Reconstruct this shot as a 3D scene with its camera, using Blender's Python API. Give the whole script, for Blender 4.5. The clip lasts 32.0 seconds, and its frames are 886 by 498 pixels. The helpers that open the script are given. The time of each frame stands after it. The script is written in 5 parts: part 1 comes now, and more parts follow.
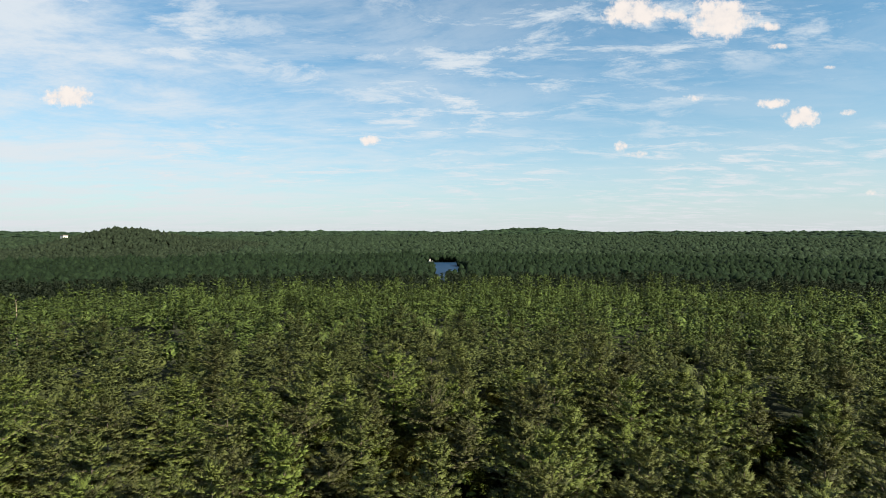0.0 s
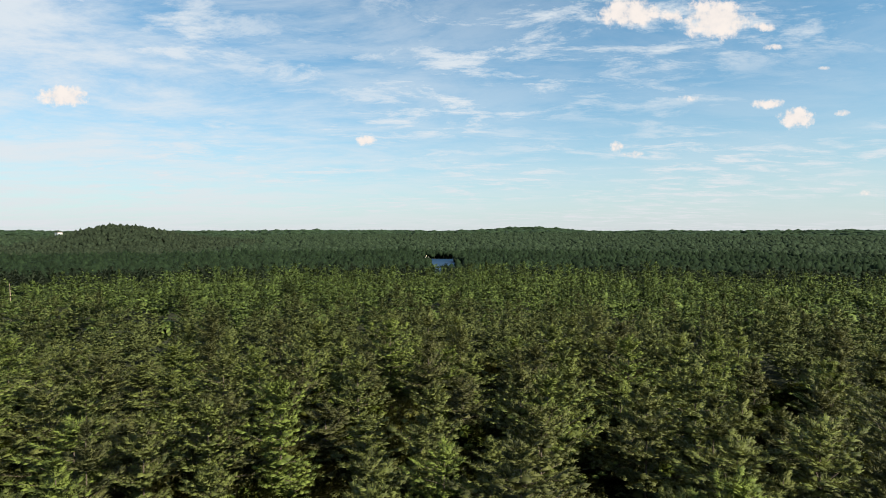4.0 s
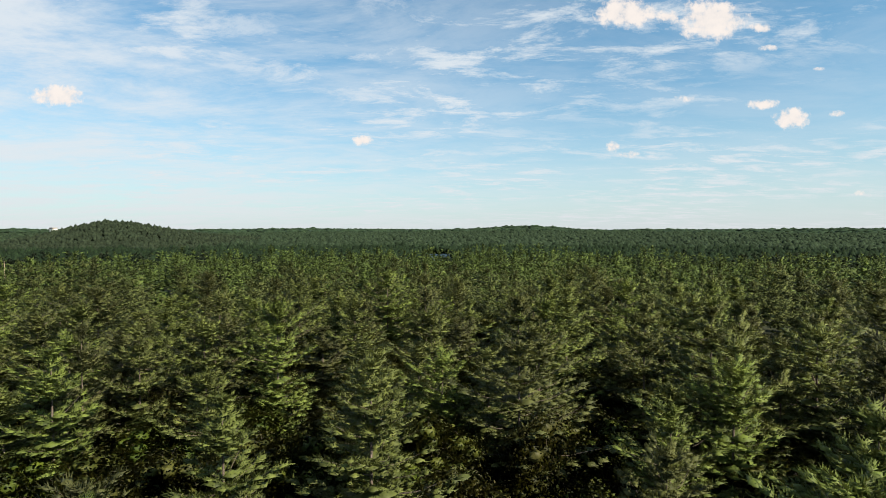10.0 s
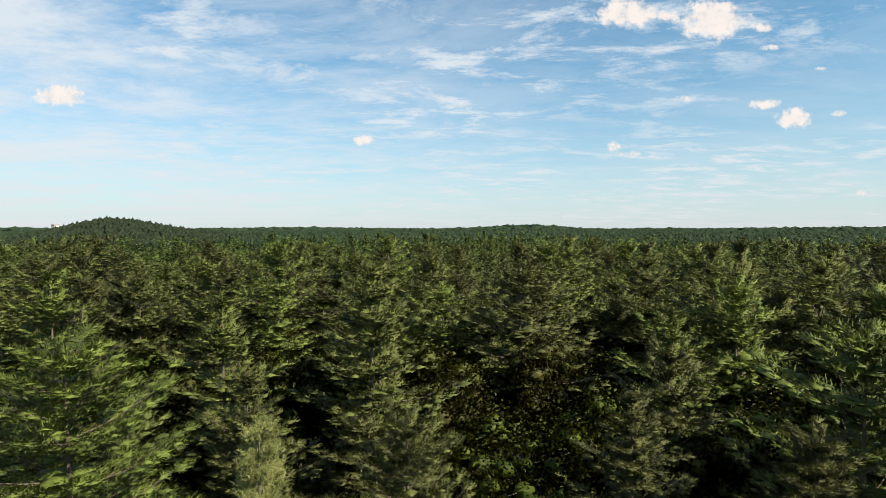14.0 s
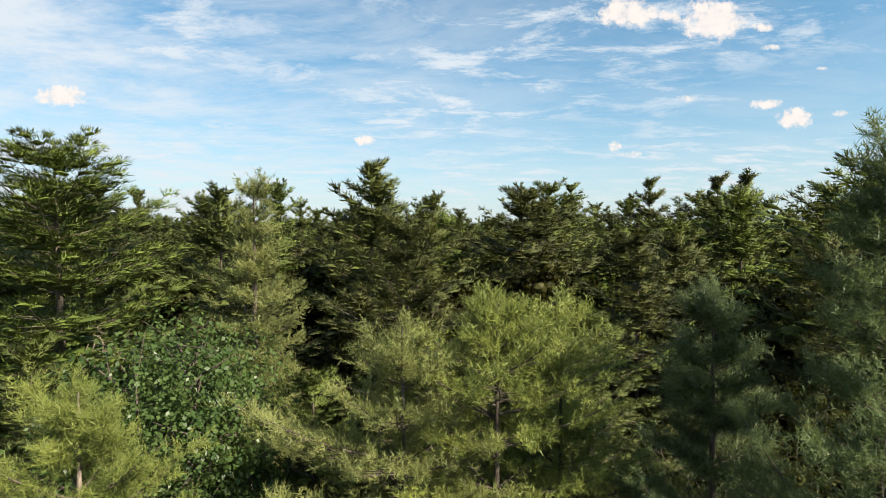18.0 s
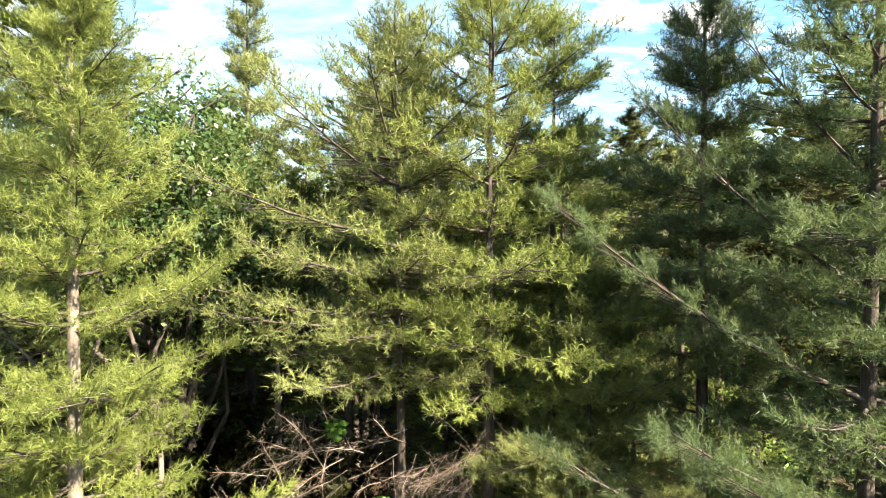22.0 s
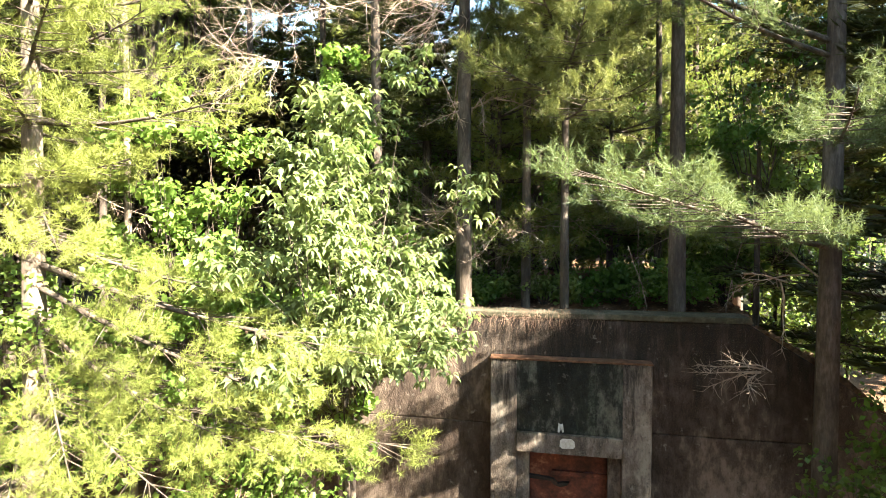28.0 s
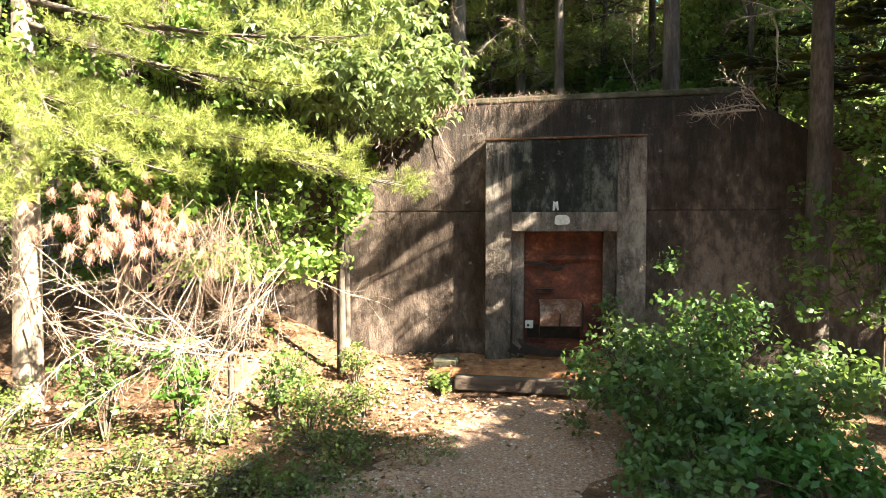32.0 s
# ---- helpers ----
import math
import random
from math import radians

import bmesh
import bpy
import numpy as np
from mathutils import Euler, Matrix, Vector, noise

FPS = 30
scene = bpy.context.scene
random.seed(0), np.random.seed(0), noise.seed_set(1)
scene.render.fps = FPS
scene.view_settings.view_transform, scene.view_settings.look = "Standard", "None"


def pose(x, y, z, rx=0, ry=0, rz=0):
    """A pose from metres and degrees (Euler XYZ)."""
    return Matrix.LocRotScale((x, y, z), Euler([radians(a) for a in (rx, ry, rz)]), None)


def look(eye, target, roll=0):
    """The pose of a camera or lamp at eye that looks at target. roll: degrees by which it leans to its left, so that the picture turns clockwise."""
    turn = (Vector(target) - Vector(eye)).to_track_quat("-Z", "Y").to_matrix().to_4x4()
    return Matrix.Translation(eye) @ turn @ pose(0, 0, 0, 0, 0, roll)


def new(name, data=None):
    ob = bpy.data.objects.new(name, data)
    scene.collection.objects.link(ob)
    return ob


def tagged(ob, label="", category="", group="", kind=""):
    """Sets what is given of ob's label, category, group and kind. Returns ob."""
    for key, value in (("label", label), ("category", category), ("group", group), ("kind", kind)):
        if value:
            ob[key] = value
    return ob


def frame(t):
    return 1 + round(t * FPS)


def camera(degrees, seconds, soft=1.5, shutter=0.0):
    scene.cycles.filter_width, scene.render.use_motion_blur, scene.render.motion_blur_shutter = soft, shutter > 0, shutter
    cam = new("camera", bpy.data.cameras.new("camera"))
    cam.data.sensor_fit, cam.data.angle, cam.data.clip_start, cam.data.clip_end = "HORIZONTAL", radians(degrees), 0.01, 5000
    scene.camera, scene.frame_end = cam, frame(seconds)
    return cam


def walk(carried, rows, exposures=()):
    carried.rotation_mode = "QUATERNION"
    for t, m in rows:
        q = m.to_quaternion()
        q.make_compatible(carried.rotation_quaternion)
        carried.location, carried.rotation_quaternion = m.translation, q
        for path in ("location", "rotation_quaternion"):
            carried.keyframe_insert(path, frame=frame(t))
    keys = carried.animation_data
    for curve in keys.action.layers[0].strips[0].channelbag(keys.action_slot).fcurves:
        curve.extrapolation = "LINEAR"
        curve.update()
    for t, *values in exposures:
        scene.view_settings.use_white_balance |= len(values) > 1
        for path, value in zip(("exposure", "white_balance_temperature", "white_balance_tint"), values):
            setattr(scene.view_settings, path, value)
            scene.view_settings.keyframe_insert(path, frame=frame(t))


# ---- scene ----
cam = camera(77.9, 32.0, soft=0.9)
PATH = [
    (0.0, pose(0.200, 0.055, 48.666, 88.05, 0, -0.14)),
    (0.5, pose(0.163, 0.074, 47.818, 88.05, 0, -0.19)),
    (1.0, pose(0.164, 0.075, 46.958, 88.05, 0, -0.22)),
    (1.5, pose(0.150, 0.064, 46.100, 88.05, 0, -0.25)),
    (2.0, pose(0.130, 0.071, 45.244, 88.05, 0, -0.29)),
    (2.5, pose(0.128, 0.100, 44.401, 88.05, 0, -0.33)),
    (3.0, pose(0.108, 0.118, 43.580, 88.05, 0, -0.39)),
    (3.5, pose(0.061, 0.110, 42.776, 88.05, 0, -0.46)),
    (5.5, pose(0.053, 0.063, 39.659, 88.05, 0, -0.75)),
    (6.0, pose(-0.021, 0.057, 38.853, 88.05, 0, -0.83)),
    (6.5, pose(-0.079, 0.059, 38.068, 88.05, 0, -0.89)),
    (7.0, pose(-0.123, 0.072, 37.318, 88.05, 0, -0.95)),
    (7.5, pose(-0.150, 0.081, 36.585, 88.05, 0, -0.98)),
    (8.0, pose(-0.160, 0.071, 35.827, 88.05, 0, -1.00)),
    (8.5, pose(-0.153, 0.031, 35.040, 88.05, 0, -0.98)),
    (9.0, pose(-0.134, -0.028, 34.248, 88.05, 0, -0.94)),
    (9.5, pose(-0.111, -0.074, 33.445, 88.05, 0, -0.91)),
    (10.0, pose(-0.079, -0.093, 32.627, 88.05, 0, -0.89)),
    (10.5, pose(-0.031, -0.074, 31.798, 88.05, 0, -0.88)),
    (11.0, pose(0.014, -0.049, 30.958, 88.05, 0, -0.86)),
    (11.5, pose(0.028, -0.064, 30.126, 88.05, 0, -0.84)),
    (12.0, pose(0.025, -0.087, 29.309, 88.05, 0, -0.81)),
    (12.5, pose(0.016, -0.090, 28.501, 88.05, 0, -0.79)),
    (13.0, pose(-0.008, -0.092, 27.693, 88.05, 0, -0.77)),
    (13.5, pose(-0.035, -0.112, 26.877, 88.05, 0, -0.77)),
    (14.0, pose(-0.053, -0.154, 26.050, 88.05, 0, -0.77)),
    (14.5, pose(-0.054, -0.209, 25.211, 88.05, 0, -0.76)),
    (16.5, pose(-0.108, 0.168, 21.475, 88.05, 0, -0.42)),
    (17.0, pose(-0.138, 0.225, 20.609, 88.05, 0, -0.49)),
    (17.5, pose(-0.121, 0.238, 19.757, 88.05, 0, -0.58)),
    (18.0, pose(-0.068, 0.203, 18.907, 88.05, 0, -0.68)),
    (18.5, pose(-0.016, 0.159, 18.049, 88.05, 0, -0.77)),
    (19.0, pose(0.017, 0.128, 17.181, 88.05, 0, -0.84)),
    (19.5, pose(0.021, 0.104, 16.400, 88.05, 0, -0.86)),
    (20.0, pose(0.004, 0.094, 15.785, 88.05, 0, -0.88)),
    (20.5, pose(-0.021, 0.063, 15.215, 88.05, 0, -0.98)),
    (21.0, pose(-0.042, 0.013, 14.591, 88.05, 0, -1.10)),
    (21.5, pose(-0.051, -0.001, 13.957, 88.05, 0, -1.18)),
    (22.0, pose(-0.060, -0.000, 13.338, 88.05, 0, -1.30)),
    (22.5, pose(-0.074, -0.012, 12.729, 88.05, 0, -1.42)),
    (23.0, pose(-0.067, -0.025, 12.100, 88.05, 0, -1.47)),
    (23.5, pose(-0.046, -0.033, 11.456, 88.05, 0, -1.55)),
    (24.0, pose(-0.028, -0.038, 10.814, 88.05, 0, -1.67)),
    (24.5, pose(-0.010, -0.036, 10.164, 88.05, 0, -1.79)),
    (25.0, pose(-0.027, -0.027, 9.528, 88.05, 0, -2.06)),
    (25.5, pose(-0.092, -0.022, 8.917, 88.05, 0, -2.43)),
    (27.5, pose(0.056, -0.085, 6.234, 88.05, 0, -2.85)),
    (28.0, pose(0.088, -0.068, 5.631, 88.05, 0, -3.01)),
    (28.5, pose(0.101, -0.075, 5.023, 88.05, 0, -3.07)),
    (29.0, pose(0.135, -0.103, 4.383, 88.05, 0, -2.99)),
    (29.5, pose(0.168, -0.126, 3.708, 88.05, 0, -3.00)),
    (30.0, pose(0.164, -0.140, 3.048, 88.05, 0, -3.20)),
    (30.5, pose(0.132, -0.153, 2.544, 88.05, 0, -3.46)),
    (31.0, pose(0.105, -0.158, 2.291, 88.05, 0, -3.58)),
    (31.5, pose(0.090, -0.157, 2.185, 88.05, 0, -3.60)),
    (32.0, pose(0.071, -0.153, 2.107, 88.05, 0, -3.64)),
]
EXPOSURES = [(0.0, 1.44), (16.0, 1.48), (18.0, 1.55), (19.0, 1.62), (20.0, 1.85), (21.0, 2.35), (23.0, 3.2), (25.0, 3.85), (28.0, 4.08), (30.0, 4.12), (32.0, 4.15)]
walk(cam, PATH, EXPOSURES)

# ---- world, sun ----
SUN_EL, SUN_AZ = radians(38), radians(127)   # azimuth from +y, to the right
SUN_DIR = Vector((math.sin(SUN_AZ) * math.cos(SUN_EL), math.cos(SUN_AZ) * math.cos(SUN_EL), math.sin(SUN_EL)))


class Nodes:
    """Short hand for node trees."""

    def __init__(self, tree):
        self.tree = tree
        tree.nodes.clear()

    def add(self, kind, **values):
        n = self.tree.nodes.new(kind)
        for k, v in values.items():
            if k == "inp":
                for key, val in v.items():
                    if isinstance(val, bpy.types.NodeSocket):
                        self.tree.links.new(val, n.inputs[key])
                    else:
                        n.inputs[key].default_value = val
            elif k == "op":
                n.operation = v
            elif k == "blend":
                n.blend_type = v
            elif k == "sky":
                n.sky_type = v
            elif k == "typ":
                n.data_type = v
        return n

    def math(self, op, a, b=0.0, c=None, clamp=False):
        n = self.add("ShaderNodeMath", op=op, inp={0: a, 1: b} if c is None else {0: a, 1: b, 2: c})
        n.use_clamp = clamp
        return n.outputs[0]

    def mix(self, fac, a, b, blend="MIX"):
        n = self.tree.nodes.new("ShaderNodeMix")
        n.data_type, n.blend_type = "RGBA", blend
        for key, val in ((0, fac), (6, a), (7, b)):
            if isinstance(val, bpy.types.NodeSocket):
                self.tree.links.new(val, n.inputs[key])
            else:
                n.inputs[key].default_value = val
        return n.outputs[2]

    def noise(self, vec, scale, detail=4.0, rough=0.55, distortion=0.0):
        inp = {"Scale": scale, "Detail": detail, "Roughness": rough, "Distortion": distortion}
        if vec is not None:
            inp["Vector"] = vec
        return self.add("ShaderNodeTexNoise", inp=inp).outputs[0]

    def ramp(self, fac, stops):
        n = self.add("ShaderNodeValToRGB", inp={0: fac})
        e = n.color_ramp.elements
        while len(e) < len(stops):
            e.new(0.5)
        for el, (p, c) in zip(e, stops):
            el.position, el.color = p, c if len(c) == 4 else (*c, 1)
        return n.outputs[0]

    def step(self, x, lo, hi):
        n = self.add("ShaderNodeMapRange", inp={0: x, 1: lo, 2: hi, 3: 0.0, 4: 1.0})
        n.interpolation_type = "SMOOTHSTEP"
        return n.outputs[0]


def make_world():
    w = bpy.data.worlds.new("sky")
    scene.world = w
    w.use_nodes = True
    k = Nodes(w.node_tree)
    sky = k.add("ShaderNodeTexSky", sky="NISHITA")
    sky.sun_disc = False
    sky.sun_elevation, sky.sun_rotation = SUN_EL, SUN_AZ
    sky.altitude, sky.air_density, sky.dust_density, sky.ozone_density = 60, 1.0, 0.6, 1.6
    d = k.add("ShaderNodeTexCoord").outputs["Generated"]
    sep = k.add("ShaderNodeSeparateXYZ", inp={0: d})
    x, y, z = sep.outputs
    zc = k.math("MAXIMUM", z, 0.0)
    # high cirrus on a flat layer
    den = k.math("ADD", zc, 0.10)
    plane = k.add("ShaderNodeCombineXYZ", inp={0: k.math("DIVIDE", x, den), 1: k.math("DIVIDE", y, den), 2: 0.0}).outputs[0]
    streak = k.add("ShaderNodeMapping", inp={0: plane, "Rotation": (0, 0, radians(28)), "Scale": (0.9, 1.5, 1)}).outputs[0]
    big = k.noise(plane, 0.55, 3, 0.5)
    fine = k.noise(streak, 2.6, 12, 0.70, 0.35)
    veil = k.math("MULTIPLY", k.step(fine, 0.42, 0.66), k.step(big, 0.30, 0.58))
    left = k.step(x, 0.35, -0.65)
    soft = k.math("MULTIPLY", k.step(k.noise(streak, 0.9, 9, 0.68, 0.3), 0.36, 0.64), k.math("MULTIPLY_ADD", left, 0.75, 0.2))
    cirrus = k.math("MAXIMUM", k.math("MULTIPLY", veil, 1.0), soft, clamp=True)
    base = k.add("ShaderNodeVectorMath", op="MULTIPLY", inp={0: sky.outputs[0], 1: SKY_TINT}).outputs[0]
    col = k.mix(k.math("MULTIPLY", cirrus, 0.85), base, CLOUD)
    # pale haze above the horizon
    haze = k.math("POWER", k.math("SUBTRACT", 1.0, k.math("MULTIPLY", zc, k.math("MULTIPLY_ADD", left, -0.7, 2.6)), clamp=True), 1.8)
    col = k.mix(k.math("MULTIPLY", haze, 0.80), col, HAZE)
    # cumulus puffs ahead: centre and half size on the plane y = 1
    yc = k.math("MAXIMUM", y, 0.02)
    u, v = k.math("DIVIDE", x, yc), k.math("DIVIDE", z, yc)
    uv = k.add("ShaderNodeCombineXYZ", inp={0: u, 1: v, 2: 0.0}).outputs[0]
    lumps = k.noise(uv, 30.0, 7, 0.62)
    curl = k.noise(uv, 60.0, 5, 0.6)
    shape = k.math("ADD", k.math("MULTIPLY", k.math("SUBTRACT", lumps, 0.5), 2.0), k.math("MULTIPLY", k.math("SUBTRACT", curl, 0.5), 1.1))
    total = None
    for u0, v0, a, b, lift in PUFFS:
        du = k.math("DIVIDE", k.math("SUBTRACT", u, u0), a)
        dv = k.math("DIVIDE", k.math("SUBTRACT", v, v0), b)
        r = k.math("ADD", k.math("MULTIPLY", du, du), k.math("MULTIPLY", dv, dv))
        m = k.math("SUBTRACT", lift, r)
        total = m if total is None else k.math("MAXIMUM", total, m)
    puff = k.math("MULTIPLY", k.step(k.math("ADD", total, shape), 0.0, 0.8), k.step(y, 0.02, 0.1))
    glow = k.mix(k.step(lumps, 0.3, 0.62), PUFF_SHADE, PUFF_LIT)
    col = k.mix(k.math("MULTIPLY", puff, 0.97), col, glow)
    # beneath the horizon: dull green ground light
    col = k.mix(k.step(z, -0.004, -0.03), col, (0.6, 0.75, 0.5, 1))
    bg = k.add("ShaderNodeBackground", inp={0: col, 1: 0.045})
    out = k.add("ShaderNodeOutputWorld", inp={0: bg.outputs[0]})


SKY_TINT = (0.60, 1.13, 1.21)
CLOUD = (7.0, 7.3, 7.45, 1)
HAZE = (5.9, 6.0, 6.35, 1)
PUFF_LIT, PUFF_SHADE = (8.0, 7.3, 6.8, 1), (6.9, 6.5, 6.3, 1)
PUFFS = [(-0.673, 0.241, 0.052, 0.021, 1.00), (-0.130, 0.162, 0.023, 0.011, 0.90), (0.326, 0.152, 0.016, 0.013, 0.80), (0.353, 0.139, 0.025, 0.010, 0.70),
         (0.347, 0.394, 0.062, 0.031, 1.00), (0.423, 0.386, 0.029, 0.016, 0.80), (0.504, 0.382, 0.068, 0.041, 1.00), (0.591, 0.368, 0.033, 0.011, 0.70),
         (0.609, 0.332, 0.025, 0.008, 0.60), (0.702, 0.294, 0.018, 0.006, 0.60), (0.454, 0.239, 0.037, 0.010, 0.35), (0.601, 0.230, 0.039, 0.012, 0.80),
         (0.653, 0.204, 0.039, 0.022, 1.00), (0.740, 0.214, 0.025, 0.010, 0.60), (0.787, 0.068, 0.023, 0.009, 0.50)]
make_world()
sun = new("sun", bpy.data.lights.new("sun", "SUN"))
sun.data.energy, sun.data.angle, sun.data.color = 5.0, radians(0.55), (1.0, 0.90, 0.72)
sun.matrix_world = look((0, 0, 60), Vector((0, 0, 60)) - SUN_DIR)


# ---- materials ----
def material(name, build):
    m = bpy.data.materials.new(name)
    m.use_nodes = True
    k = Nodes(m.node_tree)
    shader = build(k)
    k.add("ShaderNodeOutputMaterial", inp={0: shader})
    return m


def foliage(name, dark, light, tip=None, trans=0.35, rough=0.6, spread=0.5, hue_spread=0.035, wide=0.0, gloss=0.25):
    """Leaves or needles: two greens that vary by tree, by clump and by leaf, with light through the leaf."""
    def build(k):
        geo = k.add("ShaderNodeNewGeometry")
        leaf = geo.outputs["Random Per Island"]
        tree = k.add("ShaderNodeObjectInfo").outputs["Random"]
        pos = k.add("ShaderNodeTexCoord").outputs["Object"]
        clump = k.noise(pos, 0.9, 2, 0.5)
        f = k.math("ADD", k.math("MULTIPLY", leaf, 0.3), k.math("MULTIPLY", k.step(clump, 0.3, 0.7), 0.7))
        col = k.mix(f, (*dark, 1), (*light, 1))
        stand = k.math("MULTIPLY_ADD", k.step(k.noise(pos, 0.11, 2, 0.5), 0.3, 0.7), wide, 1 - wide / 2)
        hue = k.add("ShaderNodeHueSaturation", inp={"Hue": k.math("MULTIPLY_ADD", tree, hue_spread, 0.5 - hue_spread / 2), "Saturation": k.math("MULTIPLY_ADD", tree, 0.2, 0.9),
                                                    "Value": k.math("MULTIPLY", stand, k.math("MULTIPLY_ADD", tree, spread, 1 - spread / 2)), "Color": col}).outputs[0]
        p = k.add("ShaderNodeBsdfPrincipled", inp={"Base Color": hue, "Roughness": rough, "Specular IOR Level": gloss})
        t = k.add("ShaderNodeBsdfTranslucent", inp={0: k.mix(0.5, hue, (*(tip or light), 1))})
        return k.add("ShaderNodeMixShader", inp={0: trans, 1: p.outputs[0], 2: t.outputs[0]}).outputs[0]
    return material(name, build)


def surface(name, stops, scale, rough=0.9, bump=0.4, bump_scale=None, detail=8, dist=0.02, stretch=(1, 1, 1), spec=0.3, metal=0.0):
    """A matt surface: colours spread by noise at two scales, and fine relief."""
    def build(k):
        pos = k.add("ShaderNodeTexCoord").outputs["Object"]
        pos = k.add("ShaderNodeMapping", inp={0: pos, "Scale": stretch}).outputs[0]
        a = k.noise(pos, scale, detail, 0.6)
        b = k.noise(pos, scale * 6.3, 6, 0.65)
        f = k.math("ADD", k.math("MULTIPLY", a, 0.65), k.math("MULTIPLY", b, 0.35))
        f = k.add("ShaderNodeMapRange", inp={0: f, 1: 0.32, 2: 0.68, 3: 0.0, 4: 1.0}).outputs[0]
        col = k.ramp(f, stops)
        h = k.noise(pos, bump_scale or scale * 9, 8, 0.7)
        bp = k.add("ShaderNodeBump", inp={"Strength": bump, "Distance": dist, "Height": h}).outputs[0]
        return k.add("ShaderNodeBsdfPrincipled", inp={"Base Color": col, "Roughness": rough, "Normal": bp, "Specular IOR Level": spec, "Metallic": metal}).outputs[0]
    return material(name, build)


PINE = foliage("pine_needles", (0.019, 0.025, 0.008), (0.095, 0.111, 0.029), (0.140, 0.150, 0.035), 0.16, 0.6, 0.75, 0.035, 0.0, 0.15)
# far needles tinted bluish: the haze of distance put into the base colour
PINE_HAZED = foliage("hazed_far_pine_needles", (0.008, 0.015, 0.010), (0.027, 0.041, 0.021), (0.045, 0.060, 0.028), 0.12, 0.8, 0.5, 0.05, 0.7, 0.04)
# pine needles darkened to stand in for a cloud's shadow by the lake
LAKE_PINE_SHADED = foliage("cloud_shaded_pine_needles", (0.004, 0.008, 0.005), (0.014, 0.022, 0.010), (0.022, 0.032, 0.014), 0.10, 0.8, 0.5, 0.05, 0.7, 0.04)
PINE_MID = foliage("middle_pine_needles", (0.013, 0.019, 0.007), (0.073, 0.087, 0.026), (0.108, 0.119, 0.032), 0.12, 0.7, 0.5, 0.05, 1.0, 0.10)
# white pine needles again, brighter: sun on the near trees put into base colour
PINE_NEAR_LIT = foliage("lit_near_pine_needles", (0.074, 0.088, 0.024), (0.214, 0.233, 0.070), (0.33, 0.37, 0.08), 0.28, 0.5, 0.2, 0.015)
OAK = foliage("oak_leaves", (0.015, 0.022, 0.005), (0.070, 0.078, 0.015), (0.119, 0.119, 0.017), 0.22, 0.55, 0.6, 0.06, 0.0, 0.12)
OAK_NEAR = foliage("near_oak_leaves", (0.030, 0.055, 0.016), (0.080, 0.115, 0.035), (0.17, 0.23, 0.04), 0.32, 0.40, 0.1)
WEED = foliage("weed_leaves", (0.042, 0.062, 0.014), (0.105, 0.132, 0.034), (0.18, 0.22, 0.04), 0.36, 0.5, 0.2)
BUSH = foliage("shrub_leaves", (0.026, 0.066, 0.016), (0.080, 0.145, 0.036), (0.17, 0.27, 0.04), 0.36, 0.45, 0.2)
# leaves kept brighter than the other greens: sunlight held in the base colour
VINE_LIT = foliage("lit_vine_leaves", (0.078, 0.140, 0.030), (0.185, 0.262, 0.064), (0.35, 0.45, 0.09), 0.42, 0.45, 0.2)
RUST_LEAF = foliage("dead_needles", (0.24, 0.105, 0.075), (0.48, 0.27, 0.20), (0.5, 0.28, 0.18), 0.35)
BARK = surface("pine_bark", [(0.0, (0.022, 0.017, 0.014)), (0.5, (0.070, 0.054, 0.043)), (1.0, (0.17, 0.14, 0.115))], 5, 0.95, 0.9, 24, stretch=(1, 1, 0.25), dist=0.03)
# brighter copy of the bark: the sun on the left trunks lies in its colour
PALE_LIT_BARK = surface("pale_lit_bark", [(0.0, (0.05, 0.038, 0.029)), (0.5, (0.16, 0.125, 0.097)), (1.0, (0.34, 0.28, 0.225))], 6, 0.95, 0.7, 30, stretch=(1, 1, 0.3))
TWIG_DEAD = surface("brown_twigs", [(0.0, (0.055, 0.034, 0.024)), (0.5, (0.13, 0.085, 0.060)), (1.0, (0.24, 0.17, 0.125))], 3, 0.95, 0.3)
TWIG = surface("dead_twigs", [(0.0, (0.13, 0.085, 0.060)), (0.5, (0.29, 0.215, 0.165)), (1.0, (0.50, 0.42, 0.35))], 3, 0.95, 0.3)


def forest_floor(k):
    """Needle litter near by; farther off, low green undergrowth, its colour darkened for the shade between trees."""
    pos = k.add("ShaderNodeTexCoord").outputs["Object"]
    a, b = k.noise(pos, 1.6, 8, 0.62), k.noise(pos, 13, 8, 0.7)
    f = k.add("ShaderNodeMapRange", inp={0: k.math("ADD", k.math("MULTIPLY", a, 0.5), k.math("MULTIPLY", b, 0.5)), 1: 0.34, 2: 0.66}).outputs[0]
    col = k.ramp(f, [(0.0, (0.030, 0.019, 0.012)), (0.4, (0.095, 0.054, 0.030)), (0.75, (0.19, 0.108, 0.060)), (1.0, (0.31, 0.205, 0.13))])
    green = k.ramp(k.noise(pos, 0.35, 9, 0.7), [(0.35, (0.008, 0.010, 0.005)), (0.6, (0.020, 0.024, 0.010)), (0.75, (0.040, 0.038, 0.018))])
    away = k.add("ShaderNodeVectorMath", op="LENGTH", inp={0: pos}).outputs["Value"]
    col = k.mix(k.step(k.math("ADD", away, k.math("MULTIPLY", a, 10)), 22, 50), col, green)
    bp = k.add("ShaderNodeBump", inp={"Strength": 1.0, "Distance": 0.05, "Height": k.noise(pos, 30, 8, 0.72)}).outputs[0]
    return k.add("ShaderNodeBsdfPrincipled", inp={"Base Color": col, "Roughness": 1.0, "Normal": bp, "Specular IOR Level": 0.2}).outputs[0]


